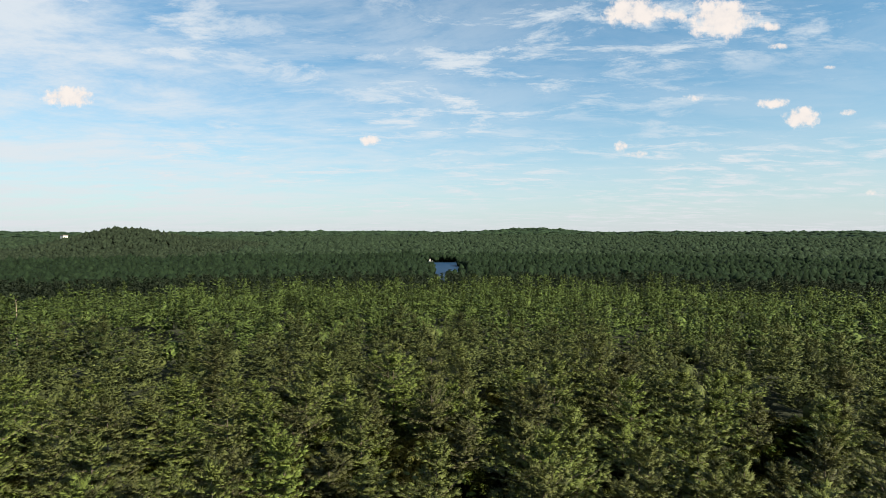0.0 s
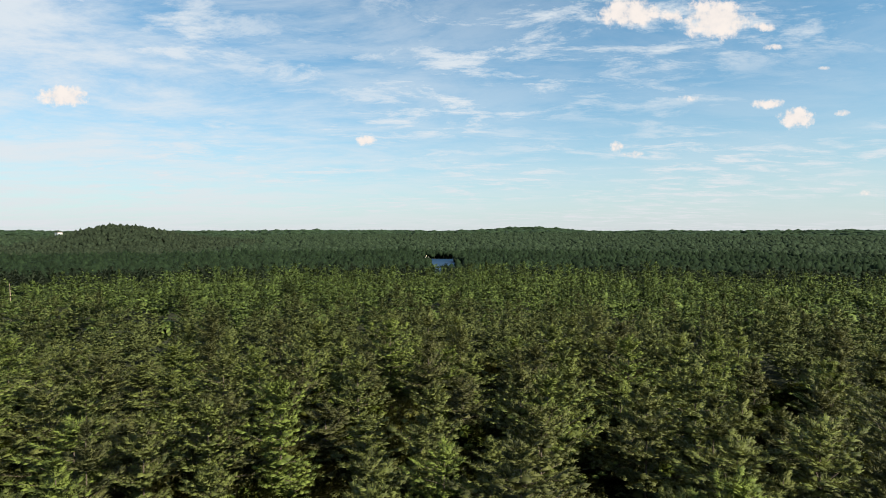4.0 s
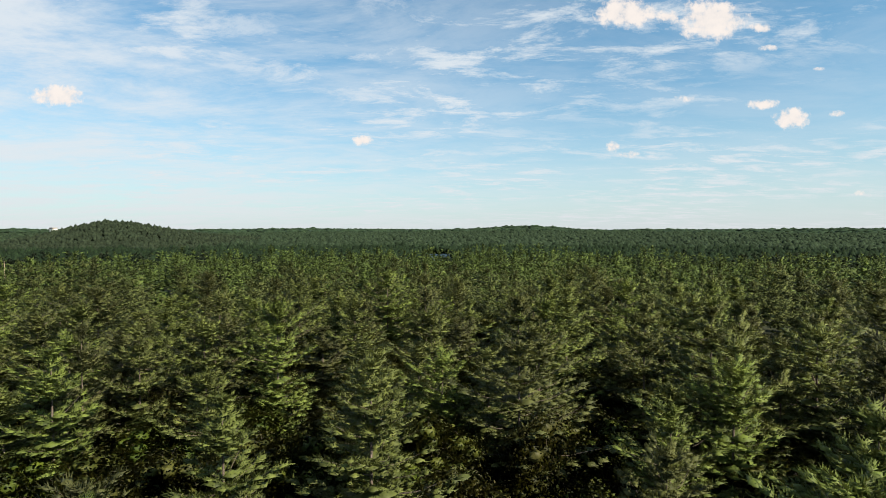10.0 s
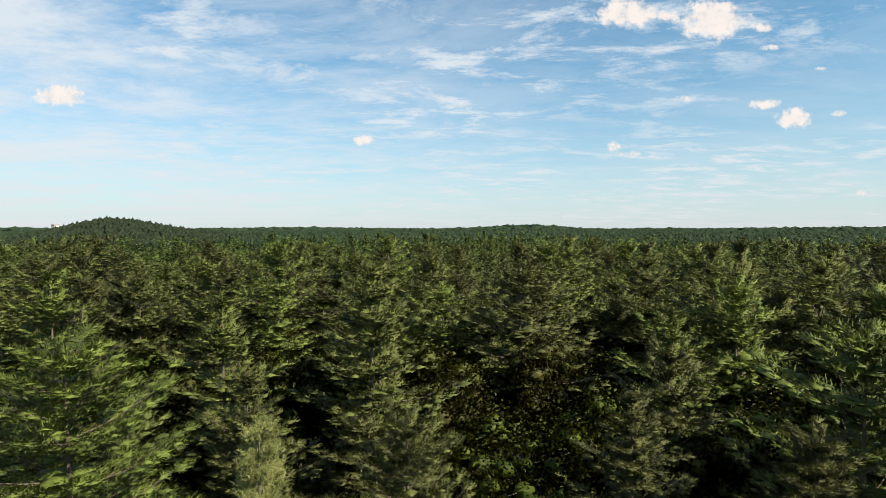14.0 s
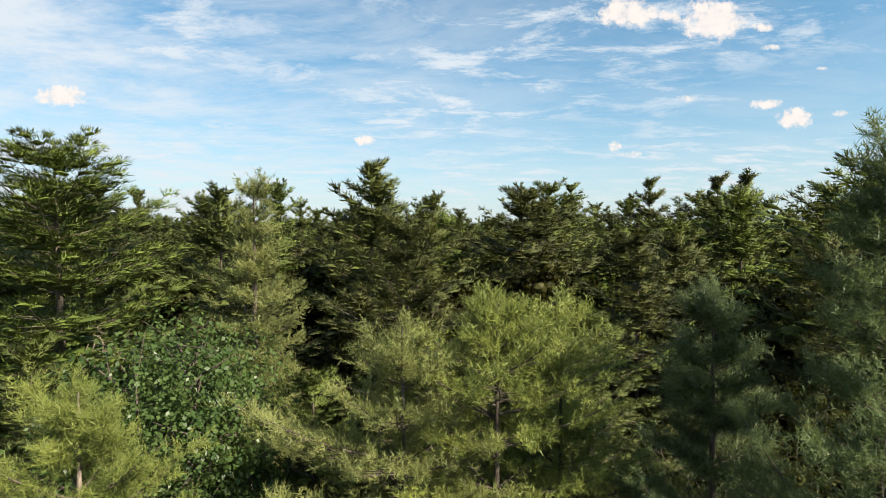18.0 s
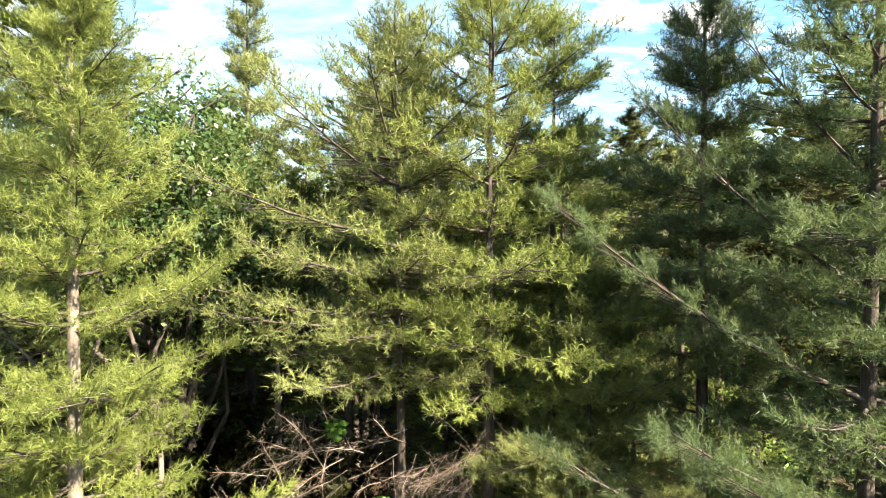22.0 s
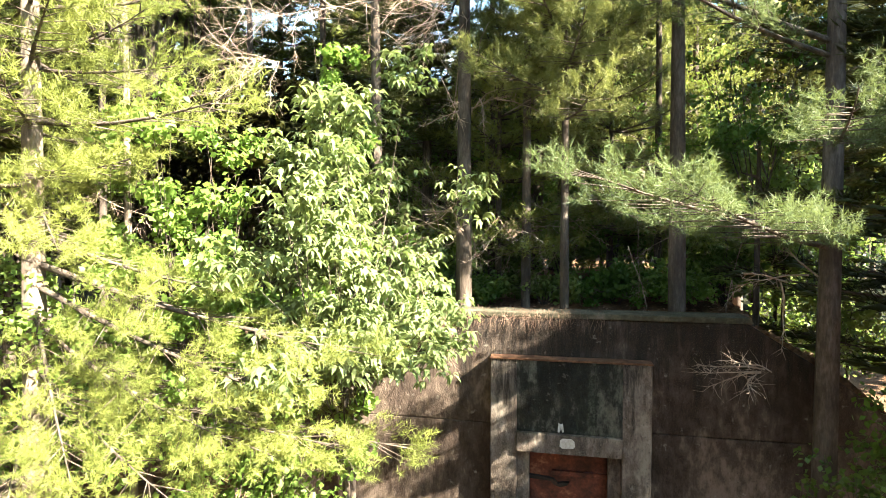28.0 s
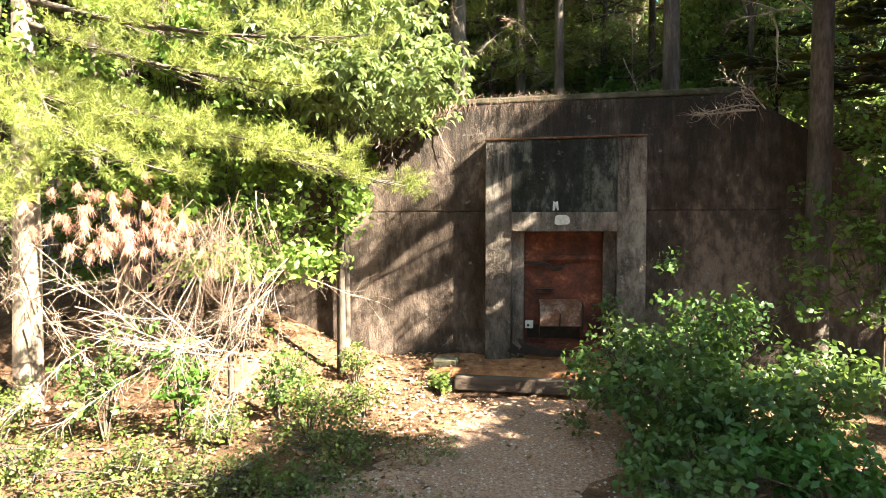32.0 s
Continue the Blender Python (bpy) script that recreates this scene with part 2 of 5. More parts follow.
LITTER = material("forest_floor", forest_floor)


def wall_concrete(name, dark, mid, light, drip, top, patches=0.5, lichen=0.0):
    """Board-marked concrete with black drips that run down from the top edge and pale lichen patches."""
    def build(k):
        pos = k.add("ShaderNodeTexCoord").outputs["Object"]
        tall = k.add("ShaderNodeMapping", inp={0: pos, "Scale": (1, 1, 0.10)}).outputs[0]
        grain = k.add("ShaderNodeMapping", inp={0: pos, "Scale": (1, 1, 0.5)}).outputs[0]
        a, b = k.noise(grain, 0.8, 8, 0.62), k.noise(grain, 7, 8, 0.68)
        f = k.add("ShaderNodeMapRange", inp={0: k.math("ADD", k.math("MULTIPLY", a, 0.6), k.math("MULTIPLY", b, 0.4)), 1: 0.43, 2: 0.58}).outputs[0]
        col = k.ramp(f, [(0.0, dark), (0.5, mid), (1.0, light)])
        z = k.add("ShaderNodeSeparateXYZ", inp={0: pos}).outputs[2]
        reach = k.math("MULTIPLY_ADD", k.noise(tall, 3.2, 8, 0.66), 5.2, -1.85)
        run = k.step(k.math("SUBTRACT", z, k.math("SUBTRACT", top, reach)), -0.25, 0.35)
        streak = k.step(k.noise(tall, 14, 8, 0.74), 0.40, 0.58)
        wet = k.math("MULTIPLY", run, k.math("MULTIPLY_ADD", streak, 0.6, 0.4))
        col = k.mix(k.math("MULTIPLY", wet, drip), col, (0.009, 0.008, 0.007, 1))
        # thin pale runs of lime and speckled lichen
        runs = k.math("MULTIPLY", k.step(k.noise(tall, 19, 6, 0.7), 0.58, 0.70), k.step(k.noise(pos, 24, 6, 0.75), 0.46, 0.60))
        col = k.mix(k.math("MULTIPLY", runs, 0.55), col, (0.24, 0.225, 0.195, 1))
        spots = k.math("MULTIPLY", k.step(k.noise(pos, 5.5, 7, 0.7), 0.60, 0.68), patches)
        col = k.mix(spots, col, (0.33, 0.31, 0.27, 1))
        # fine speckle of the aggregate
        speck = k.step(k.noise(pos, 70, 5, 0.8), 0.50, 0.62)
        col = k.mix(k.math("MULTIPLY", speck, 0.45), col, (*[c * 2.2 for c in mid], 1))
        pits = k.step(k.noise(pos, 26, 6, 0.75), 0.56, 0.66)
        col = k.mix(k.math("MULTIPLY", pits, 0.6), col, (*[c * 0.3 for c in dark], 1))
        if lichen:
            grown = k.math("MULTIPLY", k.step(k.noise(tall, 2.3, 5, 0.6), 0.55, 0.66), k.step(k.noise(pos, 30, 7, 0.75), 0.42, 0.60))
            col = k.mix(k.math("MULTIPLY", grown, lichen), col, (0.15, 0.185, 0.125, 1))
        h = k.math("ADD", k.noise(grain, 45, 8, 0.7), k.math("MULTIPLY", k.noise(grain, 6, 4, 0.5), 1.5))
        bp = k.add("ShaderNodeBump", inp={"Strength": 0.8, "Distance": 0.03, "Height": h}).outputs[0]
        return k.add("ShaderNodeBsdfPrincipled", inp={"Base Color": col, "Roughness": 0.93, "Normal": bp, "Specular IOR Level": 0.25}).outputs[0]
    return material(name, build)


OLD_PAINT = surface("flaked_paint", [(0.0, (0.12, 0.11, 0.10)), (0.35, (0.36, 0.34, 0.31)), (1.0, (0.58, 0.56, 0.52))], 16, 0.85, 0.3)
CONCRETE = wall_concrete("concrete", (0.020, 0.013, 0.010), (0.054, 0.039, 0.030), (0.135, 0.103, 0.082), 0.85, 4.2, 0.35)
WATER = surface("lake_water", [(0.0, (0.006, 0.018, 0.042)), (1.0, (0.012, 0.034, 0.075))], 0.02, 0.5, 0.3, 0.5, spec=0.03)


# darker copy of the pine needles: shade on the right-hand trees, in colour
PINE_SHADED = foliage("shaded_pine_needles", (0.032, 0.050, 0.022), (0.110, 0.142, 0.058), (0.200, 0.245, 0.070), 0.36, 0.5, 0.2, 0.015)
# pale oak leaves, left brighter still for the sun that falls on them
OAK_PALE = foliage("pale_oak_leaves", (0.085, 0.125, 0.045), (0.215, 0.255, 0.115), (0.30, 0.38, 0.10), 0.35, 0.42, 0.1)
VINE_DARK = foliage("maple_leaves", (0.034, 0.075, 0.017), (0.090, 0.155, 0.032), (0.21, 0.31, 0.04), 0.42, 0.45, 0.2)
DRY_LEAF = foliage("dry_leaves", (0.13, 0.065, 0.032), (0.36, 0.23, 0.135), (0.4, 0.22, 0.1), 0.15, 0.8, 0.1)
TWIG_PALE = surface("bleached_twigs", [(0.0, (0.11, 0.080, 0.060)), (0.5, (0.22, 0.170, 0.130)), (1.0, (0.38, 0.32, 0.26))], 3, 0.95, 0.3)
PEBBLE = surface("pebbles", [(0.0, (0.12, 0.10, 0.085)), (0.5, (0.30, 0.26, 0.22)), (1.0, (0.55, 0.50, 0.45))], 30, 0.95, 0.2)
ROOF = surface("roof_shingles", [(0.0, (0.10, 0.09, 0.085)), (1.0, (0.22, 0.20, 0.19))], 2, 0.95, 0.3)
GRAVEL = surface("gravel_path", [(0.0, (0.060, 0.036, 0.023)), (0.42, (0.195, 0.112, 0.070)), (0.75, (0.29, 0.195, 0.14)), (1.0, (0.45, 0.38, 0.33))], 34, 1.0, 0.6, 160, dist=0.02)
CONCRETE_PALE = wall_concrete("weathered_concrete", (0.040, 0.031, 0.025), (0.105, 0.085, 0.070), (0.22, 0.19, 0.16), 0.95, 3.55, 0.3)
STAINED = wall_concrete("stained_concrete", (0.006, 0.006, 0.005), (0.016, 0.017, 0.014), (0.10, 0.10, 0.08), 0.95, 4.6, 0.25, 0.40)
MOSSY = surface("mossy_concrete", [(0.0, (0.02, 0.019, 0.012)), (0.5, (0.05, 0.047, 0.03)), (1.0, (0.13, 0.11, 0.08))], 3, 1.0, 0.9, 30)
RUSTY_LITTER = surface("needle_litter", [(0.0, (0.08, 0.032, 0.014)), (0.5, (0.23, 0.10, 0.043)), (1.0, (0.37, 0.20, 0.09))], 6, 1.0, 0.9, 60)
LEDGE_LITTER = surface("old_needle_crust", [(0.0, (0.035, 0.018, 0.011)), (0.5, (0.095, 0.045, 0.024)), (1.0, (0.18, 0.095, 0.05))], 7, 1.0, 0.9, 60)
RUST = surface("rusted_steel", [(0.0, (0.020, 0.008, 0.007)), (0.35, (0.062, 0.018, 0.011)), (0.68, (0.145, 0.040, 0.020)), (1.0, (0.36, 0.16, 0.085))], 2.6, 0.8, 0.4, 40, spec=0.4, metal=0.2)
RUST_PALE = surface("worn_rust", [(0.0, (0.07, 0.026, 0.015)), (0.5, (0.20, 0.095, 0.055)), (1.0, (0.48, 0.36, 0.28))], 4, 0.8, 0.4, 40)
DARK_STEEL = surface("blackened_steel", [(0.0, (0.004, 0.003, 0.003)), (0.6, (0.014, 0.010, 0.008)), (1.0, (0.06, 0.030, 0.018))], 5, 0.7, 0.4, 50)
WHITE_PAINT = surface("old_white_paint", [(0.0, (0.38, 0.36, 0.33)), (0.4, (0.66, 0.64, 0.60)), (1.0, (0.80, 0.79, 0.76))], 9, 0.8, 0.3)
OLD_TIMBER = surface("old_timber", [(0.0, (0.025, 0.018, 0.013)), (0.5, (0.075, 0.055, 0.042)), (1.0, (0.16, 0.125, 0.10))], 2, 0.95, 0.7, 30, stretch=(0.2, 1, 1))


# ---- mesh helpers ----
def raw_mesh(name, verts, faces, mat, normals=None):
    """A mesh from an array of points and an array of equal-sized faces; foliage takes the soft normals of its clumps."""
    verts, faces = np.asarray(verts, np.float32).reshape(-1, 3), np.asarray(faces, np.int32)
    n, s = faces.shape
    me = bpy.data.meshes.new(name)
    me.vertices.add(len(verts))
    me.vertices.foreach_set("co", verts.ravel())
    me.loops.add(n * s)
    me.loops.foreach_set("vertex_index", faces.ravel())
    me.polygons.add(n)
    me.polygons.foreach_set("loop_start", np.arange(0, n * s, s, dtype=np.int32))
    me.update(calc_edges=True)
    if mat:
        me.materials.append(mat)
    if normals is not None:
        me.shade_smooth()
        me.normals_split_custom_set_from_vertices(np.asarray(normals, np.float32).reshape(-1, 3))
    return me


def turned(v, nrm):
    """Triangles whose corners run so that their faces look the way of their normals."""
    t, m = v.reshape(-1, 3, 3), nrm.reshape(-1, 3, 3)
    back = np.einsum("ij,ij->i", np.cross(t[:, 1] - t[:, 0], t[:, 2] - t[:, 0]), m[:, 0]) < 0
    t[back] = t[back][:, [0, 2, 1]]
    m[back] = m[back][:, [0, 2, 1]]
    return t.reshape(-1, 3), m.reshape(-1, 3)


def part(name, me, parent=None, label="", kind=""):
    """One mesh object, under a thing or a part."""
    if isinstance(me, bmesh.types.BMesh):
        raise TypeError("give a mesh")
    ob = new(name, me)
    ob.parent = parent
    return tagged(ob, label=label, kind=kind)


def unit(v):
    return v / np.maximum(np.linalg.norm(v, axis=-1, keepdims=True), 1e-9)


def tubes(segs, sides=5):
    """Tapered round pieces from rows of x0 y0 z0 r0 x1 y1 z1 r1: points and quads."""
    s = np.asarray(segs, float).reshape(-1, 8)
    a, ra, b, rb = s[:, :3], s[:, 3], s[:, 4:7], s[:, 7]
    d = unit(b - a)
    side = unit(np.cross(d, np.where(np.abs(d[:, 2:3]) > 0.9, [[1.0, 0, 0]], [[0, 0, 1.0]])))
    up = np.cross(side, d)
    ang = np.arange(sides) * 2 * np.pi / sides
    ring = side[:, None] * np.cos(ang)[None, :, None] + up[:, None] * np.sin(ang)[None, :, None]
    v = np.stack([a[:, None] + ring * ra[:, None, None], b[:, None] + ring * rb[:, None, None]], 1)
    n = len(s)
    i = np.arange(sides)
    q = np.stack([i, (i + 1) % sides, sides + (i + 1) % sides, sides + i], 1)
    f = (np.arange(n) * 2 * sides)[:, None, None] + q[None]
    return v.reshape(-1, 3), f.reshape(-1, 4)


def chain(rows, sides=6):
    """One connected tapered stem from rows that follow one another."""
    rows = np.asarray(rows, float)
    pts = np.concatenate([rows[:, :3], rows[-1:, 4:7]])
    rad = np.concatenate([rows[:, 3], rows[-1:, 7]])
    ang = np.arange(sides) * 2 * np.pi / sides
    d = unit(np.gradient(pts, axis=0))
    side = unit(np.cross(d, np.where(np.abs(d[:, 2:3]) > 0.9, [[0, 1.0, 0]], [[0, 0, 1.0]])))
    up = np.cross(side, d)
    v = pts[:, None] + rad[:, None, None] * (side[:, None] * np.cos(ang)[None, :, None] + up[:, None] * np.sin(ang)[None, :, None])
    i = np.arange(sides)
    q = np.stack([i, (i + 1) % sides, sides + (i + 1) % sides, sides + i], 1)
    f = (np.arange(len(pts) - 1) * sides)[:, None, None] + q[None]
    return v.reshape(-1, 3), f.reshape(-1, 4)


def needles(rng, pos, way, count, length, width, spread=0.75, up=0.25, face=0.5, flat=1.0):
    """Tufts of thin blades: for each place a brush of triangles that point along way."""
    n = len(pos)
    d = way[:, None] + rng.normal(0, spread, (n, count, 3)) + np.array([0, 0, up])
    d = unit(d * [1, 1, flat])
    L = length * rng.uniform(0.7, 1.2, (n, count, 1))
    side = unit(np.cross(d, rng.normal(0, face, (n, count, 3)) + [0.15, -0.15, 0.8]))
    p = pos[:, None] + rng.normal(0, length * 0.14, (n, count, 3))
    w = width * rng.uniform(0.7, 1.3, (n, count, 1))
    v = np.stack([p - side * w / 2, p + side * w / 2, p + d * L], 2)
    return v.reshape(-1, 3)


def leaves(rng, pos, size, tilt=0.7, out=None):
    """Pointed leaves of two folded triangles each, roughly facing up or outwards."""
    n = len(pos)
    nrm = unit(rng.normal(0, tilt, (n, 3)) + (np.array([0, 0, 0.8]) if out is None else out * 0.8 + np.array([0, 0, 0.4])))
    d = unit(np.cross(nrm, rng.normal(0, 1, (n, 3))))
    s = np.cross(nrm, d)
    L = size * rng.uniform(0.65, 1.25, (n, 1))
    a, b = pos - d * L * 0.5, pos + d * L * 0.5
    c1, c2 = pos + s * L * 0.32 + nrm * L * 0.10, pos - s * L * 0.32 + nrm * L * 0.10
    return np.stack([a, c1, b, c2], 1).reshape(-1, 3)


def rosettes(rng, pos, per, length, width):
    """Clusters of long leaves that radiate from a twig's end and droop."""
    n = len(pos)
    az = rng.uniform(0, 6.2832, (n, per))
    d = unit(np.stack([np.cos(az), np.sin(az), rng.normal(-0.15, 0.35, (n, per))], -1))
    L = length * rng.uniform(0.7, 1.2, (n, per, 1))
    side = unit(np.cross(d, np.array([0, 0, 1.0]) + rng.normal(0, 0.25, (n, per, 3)))) * width * rng.uniform(0.7, 1.2, (n, per, 1))
    a = pos[:, None] + d * 0.02
    mid = a + d * L * 0.55 + [0, 0, 0.012]
    b = a + d * L + np.array([0, 0, -0.35]) * L
    return np.stack([a, mid + side, b, mid - side], 2).reshape(-1, 3)


def tri_faces(v):
    return np.arange(len(v)).reshape(-1, 3)


def quad_faces(v):
    return np.arange(len(v)).reshape(-1, 4)


def clump_blades(rng, pos, way, rad, blades, length, width, flat=0.45, under=1.0):
    """Needle clumps: blades over the upper skin of flattened lumps, pointing outwards and along the bough, over a small dark heart."""
    n = len(pos)
    u = unit(rng.normal(0, 1, (n, blades, 3)) + [0, 0, 0.30])
    r = rad[:, None, None]
    w = way[:, None]
    p = pos[:, None] + (u * r * rng.uniform(0.55, 1.0, (n, blades, 1)) + w * r * 0.25) * [1, 1, flat]
    d = unit(u * [0.7, 0.7, 0.45] + w * 0.75 + [0, 0, 0.12] + rng.normal(0, 0.26, (n, blades, 3)))
    side = unit(np.cross(d, u + [0, 0, 0.5] + rng.normal(0, 0.25, (n, blades, 3))))
    L, wd = length * rng.uniform(0.65, 1.3, (n, blades, 1)), width * rng.uniform(0.7, 1.3, (n, blades, 1)) / 2
    v = np.stack([p - side * wd - d * L * 0.3, p + side * wd - d * L * 0.3, p + d * L * 0.7], 2).reshape(-1, 3)
    nrm = np.repeat(unit(u * 0.85 + w * 0.35 + [0, 0, 0.30])[:, :, None], 3, 2).reshape(-1, 3)
    if under:
        h = unit(w[:, 0] * [1, 1, 0.35])
        rad = rad * under
        s = unit(np.cross(h, [0.0, 0, 1.0])) * rad[:, None] * 0.75
        c = pos - np.array([0, 0, 0.22]) * rad[:, None]
        a, b, t = c - h * rad[:, None] * 0.9, c + h * rad[:, None] * 0.8, c + np.array([0, 0, 0.28]) * rad[:, None]
        heart = np.stack([a, t, c + s, t, b, c + s, t, a, c - s, b, t, c - s], 1)
        v = np.concatenate([v, heart.reshape(-1, 3)])
        nrm = np.concatenate([nrm, unit(heart - (pos - np.array([0, 0, 0.6]) * rad[:, None])[:, None]).reshape(-1, 3)])
    return turned(v, nrm)


def fingers(rng, pos, way, per, count, reach, length, width):
    """Bottle-brush shoots: from each place a few shoots spread along the bough, each set all round with fine needles."""
    n = len(pos)
    axis = unit(way[:, None] * 0.9 + rng.normal(0, 0.48, (n, per, 3)) * [1, 1, 0.7] + [0, 0, 0.30])
    L = reach * rng.uniform(0.6, 1.3, (n, per, 1))
    root = pos[:, None] + rng.normal(0, 0.05, (n, per, 3))
    q = rng.uniform(0.0, 1.0, (n, per, count, 1)) ** 0.8
    p = root[:, :, None] + axis[:, :, None] * L[:, :, None] * q
    d = unit(axis[:, :, None] * 0.75 + unit(rng.normal(0, 1, (n, per, count, 3))) * 0.85 + [0, 0, 0.08])
    side = unit(np.cross(d, rng.normal(0, 0.6, (n, per, count, 3)) + [0.1, -0.2, 0.8]))
    ln, wd = length * rng.uniform(0.75, 1.2, (n, per, count, 1)), width * rng.uniform(0.7, 1.3, (n, per, count, 1)) / 2
    return np.stack([p - side * wd, p + side * wd, p + d * ln], 3).reshape(-1, 3)


def plume_pine(rng, height, bare, radius, gap, per, lumps, size, power=None, r0=None, extra=(), thin=0.0, twigs=True, fan=0.34, loose=0.22, full=False):
    """A white pine: whorls of sweeping limbs, each a flat fan of clumps that turns up at its tip. Gives wood rows (8 of the stem first), clump places, ways, radii and the count of clumps on the extra boughs."""
    wood, pos, way, rad = [], [], [], []
    r0 = r0 or 0.010 * height + 0.02
    lean = rng.normal(0, 0.007, 2)
    stem = lambda z: np.array([lean[0] * z, lean[1] * z, z])
    zs = np.linspace(-0.3, height - 0.1, 9)
    for a, b in zip(zs[:-1], zs[1:]):
        wood.append([*stem(a), r0 * (1 - max(a, 0) / height) ** 0.8 + 0.01, *stem(b), r0 * (1 - b / height) ** 0.8 + 0.01])

    def bough(base, az, L, rise, curl, sag, n, wide):
        h, sd = np.array([math.cos(az), math.sin(az), 0]), np.array([-math.sin(az), math.cos(az), 0])
        bend = rng.normal(0, 0.07) * L
        def at(s, a=0.0):
            s = np.asarray(s, float)[..., None]
            return base + h * L * s + sd * (bend * s * s + np.asarray(a)[..., None]) + np.array([0, 0, 1.0]) * L * (rise * s + curl * s * s - 2 * sag * s * (1 - s))
        m = 5 if twigs else 2
        line = at(np.linspace(0, 1, m + 1))
        lr = 0.008 + 0.0085 * L
        for j in range(m):
            wood.append([*line[j], lr * (1 - j / m) + 0.004, *line[j + 1], lr * (1 - (j + 1) / m) + 0.004])
        s = np.linspace(0.14 if not twigs else 0.2, 1.0, n) + rng.normal(0, 0.03, n)
        side = np.where(np.arange(n) % 2 == 0, 1.0, -1.0) * rng.uniform(0.15, 1.0, n)
        side[-1] *= 0.2
        half = wide * L * np.interp(s, [0.12, 0.5, 0.8, 1.0], [0.3, 1.0, 0.85, 0.25])
        a = side * half
        p = at(s, a)
        p[:, 2] += -0.10 * np.abs(a) + rng.normal(0, 0.08 * size, n)
        pos.append(p)
        way.append(unit(h * 0.75 + np.outer(side * 0.55, sd) + np.array([0, 0, max(0.0, rise + curl) * 0.8 + 0.10]) + rng.normal(0, 0.12, (n, 3))))
        rad.append(size * rng.uniform(0.7, 1.25, n) * min(1.0, 0.55 + 0.45 * L / max(radius, 0.1)))
        if twigs:
            root = at(np.maximum(s - 0.10, 0.05))
            for q in range(n):
                wood.append([*root[q], 0.008, *p[q], 0.004])

    for root_z, tip, sag in extra:
        b = stem(root_z)
        d = np.array(tip, float) - b
        L = math.hypot(d[0], d[1])
        bough(b, math.atan2(d[1], d[0]), L, d[2] / L, 0.0, sag / L, int(8 + 7 * L), 0.22)
    mark = sum(len(q) for q in pos)
    power = power or rng.uniform(1.5, 2.8)
    ph, lobe = rng.uniform(0, 6.28, 2), rng.uniform(0.05, 0.2)
    z = bare
    while z < height - 0.35:
        t = (z - bare) / (height - bare)
        prof = (0.72 + 1.4 * t if t < 0.2 else 1.0) * (1 - t ** power) ** 0.8
        turn, whorl = rng.uniform(0, 6.28), rng.uniform(0.75, 1.12)
        n = per if t < 0.75 else max(4, per - 2)
        if not twigs or full:
            k = 4
            a = turn + np.arange(k) * 1.571
            pos.append(stem(z + 0.3 * gap) + np.stack([np.cos(a), np.sin(a), rng.normal(0, 0.5, k)], 1) * 0.16 * radius * prof)
            way.append(np.stack([np.cos(a), np.sin(a), np.full(k, 0.2)], 1))
            rad.append(np.full(k, max(0.3, 0.26 * radius * prof)))
        for i in range(n):
            if rng.uniform() < thin:
                continue
            az = turn + i * 6.2832 / n + rng.normal(0, 0.28)
            L = max(0.4, radius * prof * whorl * rng.uniform(0.6, 1.15) * (1 + lobe * math.sin(2 * az + ph[0]) + lobe * math.sin(az + ph[1])))
            rise = -0.06 + 0.58 * t ** 1.4 + rng.normal(0, 0.035)
            bough(stem(z + rng.normal(0, loose * gap)), az, L, rise, rng.uniform(0.06, 0.16) + 0.15 * t, 0.05 * (1 - t), max(2, int(round(lumps * (0.3 + 0.7 * L / radius)))), fan)
        z += gap * rng.uniform(0.75, 1.3) * (1.0 if t < 0.65 else 0.72)
    # the leader and its upright candles
    k = 5
    top = np.array([stem(h) for h in np.linspace(height - 0.16 * radius - 0.3, height - 0.05, k)]) + rng.normal(0, 0.06, (k, 3)) * [1, 1, 0]
    pos.append(top)
    way.append(unit(rng.normal(0, 0.25, (k, 3)) + [0, 0, 1.0]))
    rad.append(np.linspace(0.6, 0.3, k) * size)
    return np.array(wood), np.concatenate(pos), np.concatenate(way), np.concatenate(rad), mark


def ball_core(rng, centres, radii, squash=0.8):
    """Solid low-poly lumps that fill a crown."""
    g = (1 + 5 ** 0.5) / 2
    ico = unit(np.array([(-1, g, 0), (1, g, 0), (-1, -g, 0), (1, -g, 0), (0, -1, g), (0, 1, g), (0, -1, -g), (0, 1, -g), (g, 0, -1), (g, 0, 1), (-g, 0, -1), (-g, 0, 1)], float))
    f = np.array([(0, 11, 5), (0, 5, 1), (0, 1, 7), (0, 7, 10), (0, 10, 11), (1, 5, 9), (5, 11, 4), (11, 10, 2), (10, 7, 6), (7, 1, 8),
                  (3, 9, 4), (3, 4, 2), (3, 2, 6), (3, 6, 8), (3, 8, 9), (4, 9, 5), (2, 4, 11), (6, 2, 10), (8, 6, 7), (9, 8, 1)])
    out = []
    for c, r in zip(centres, radii):
        v = ico * [1, 1, 1] * r * rng.uniform(0.8, 1.15, (12, 1)) * [1, 1, squash] + c
        out.append(v[f].reshape(-1, 3))
    return np.concatenate(out)


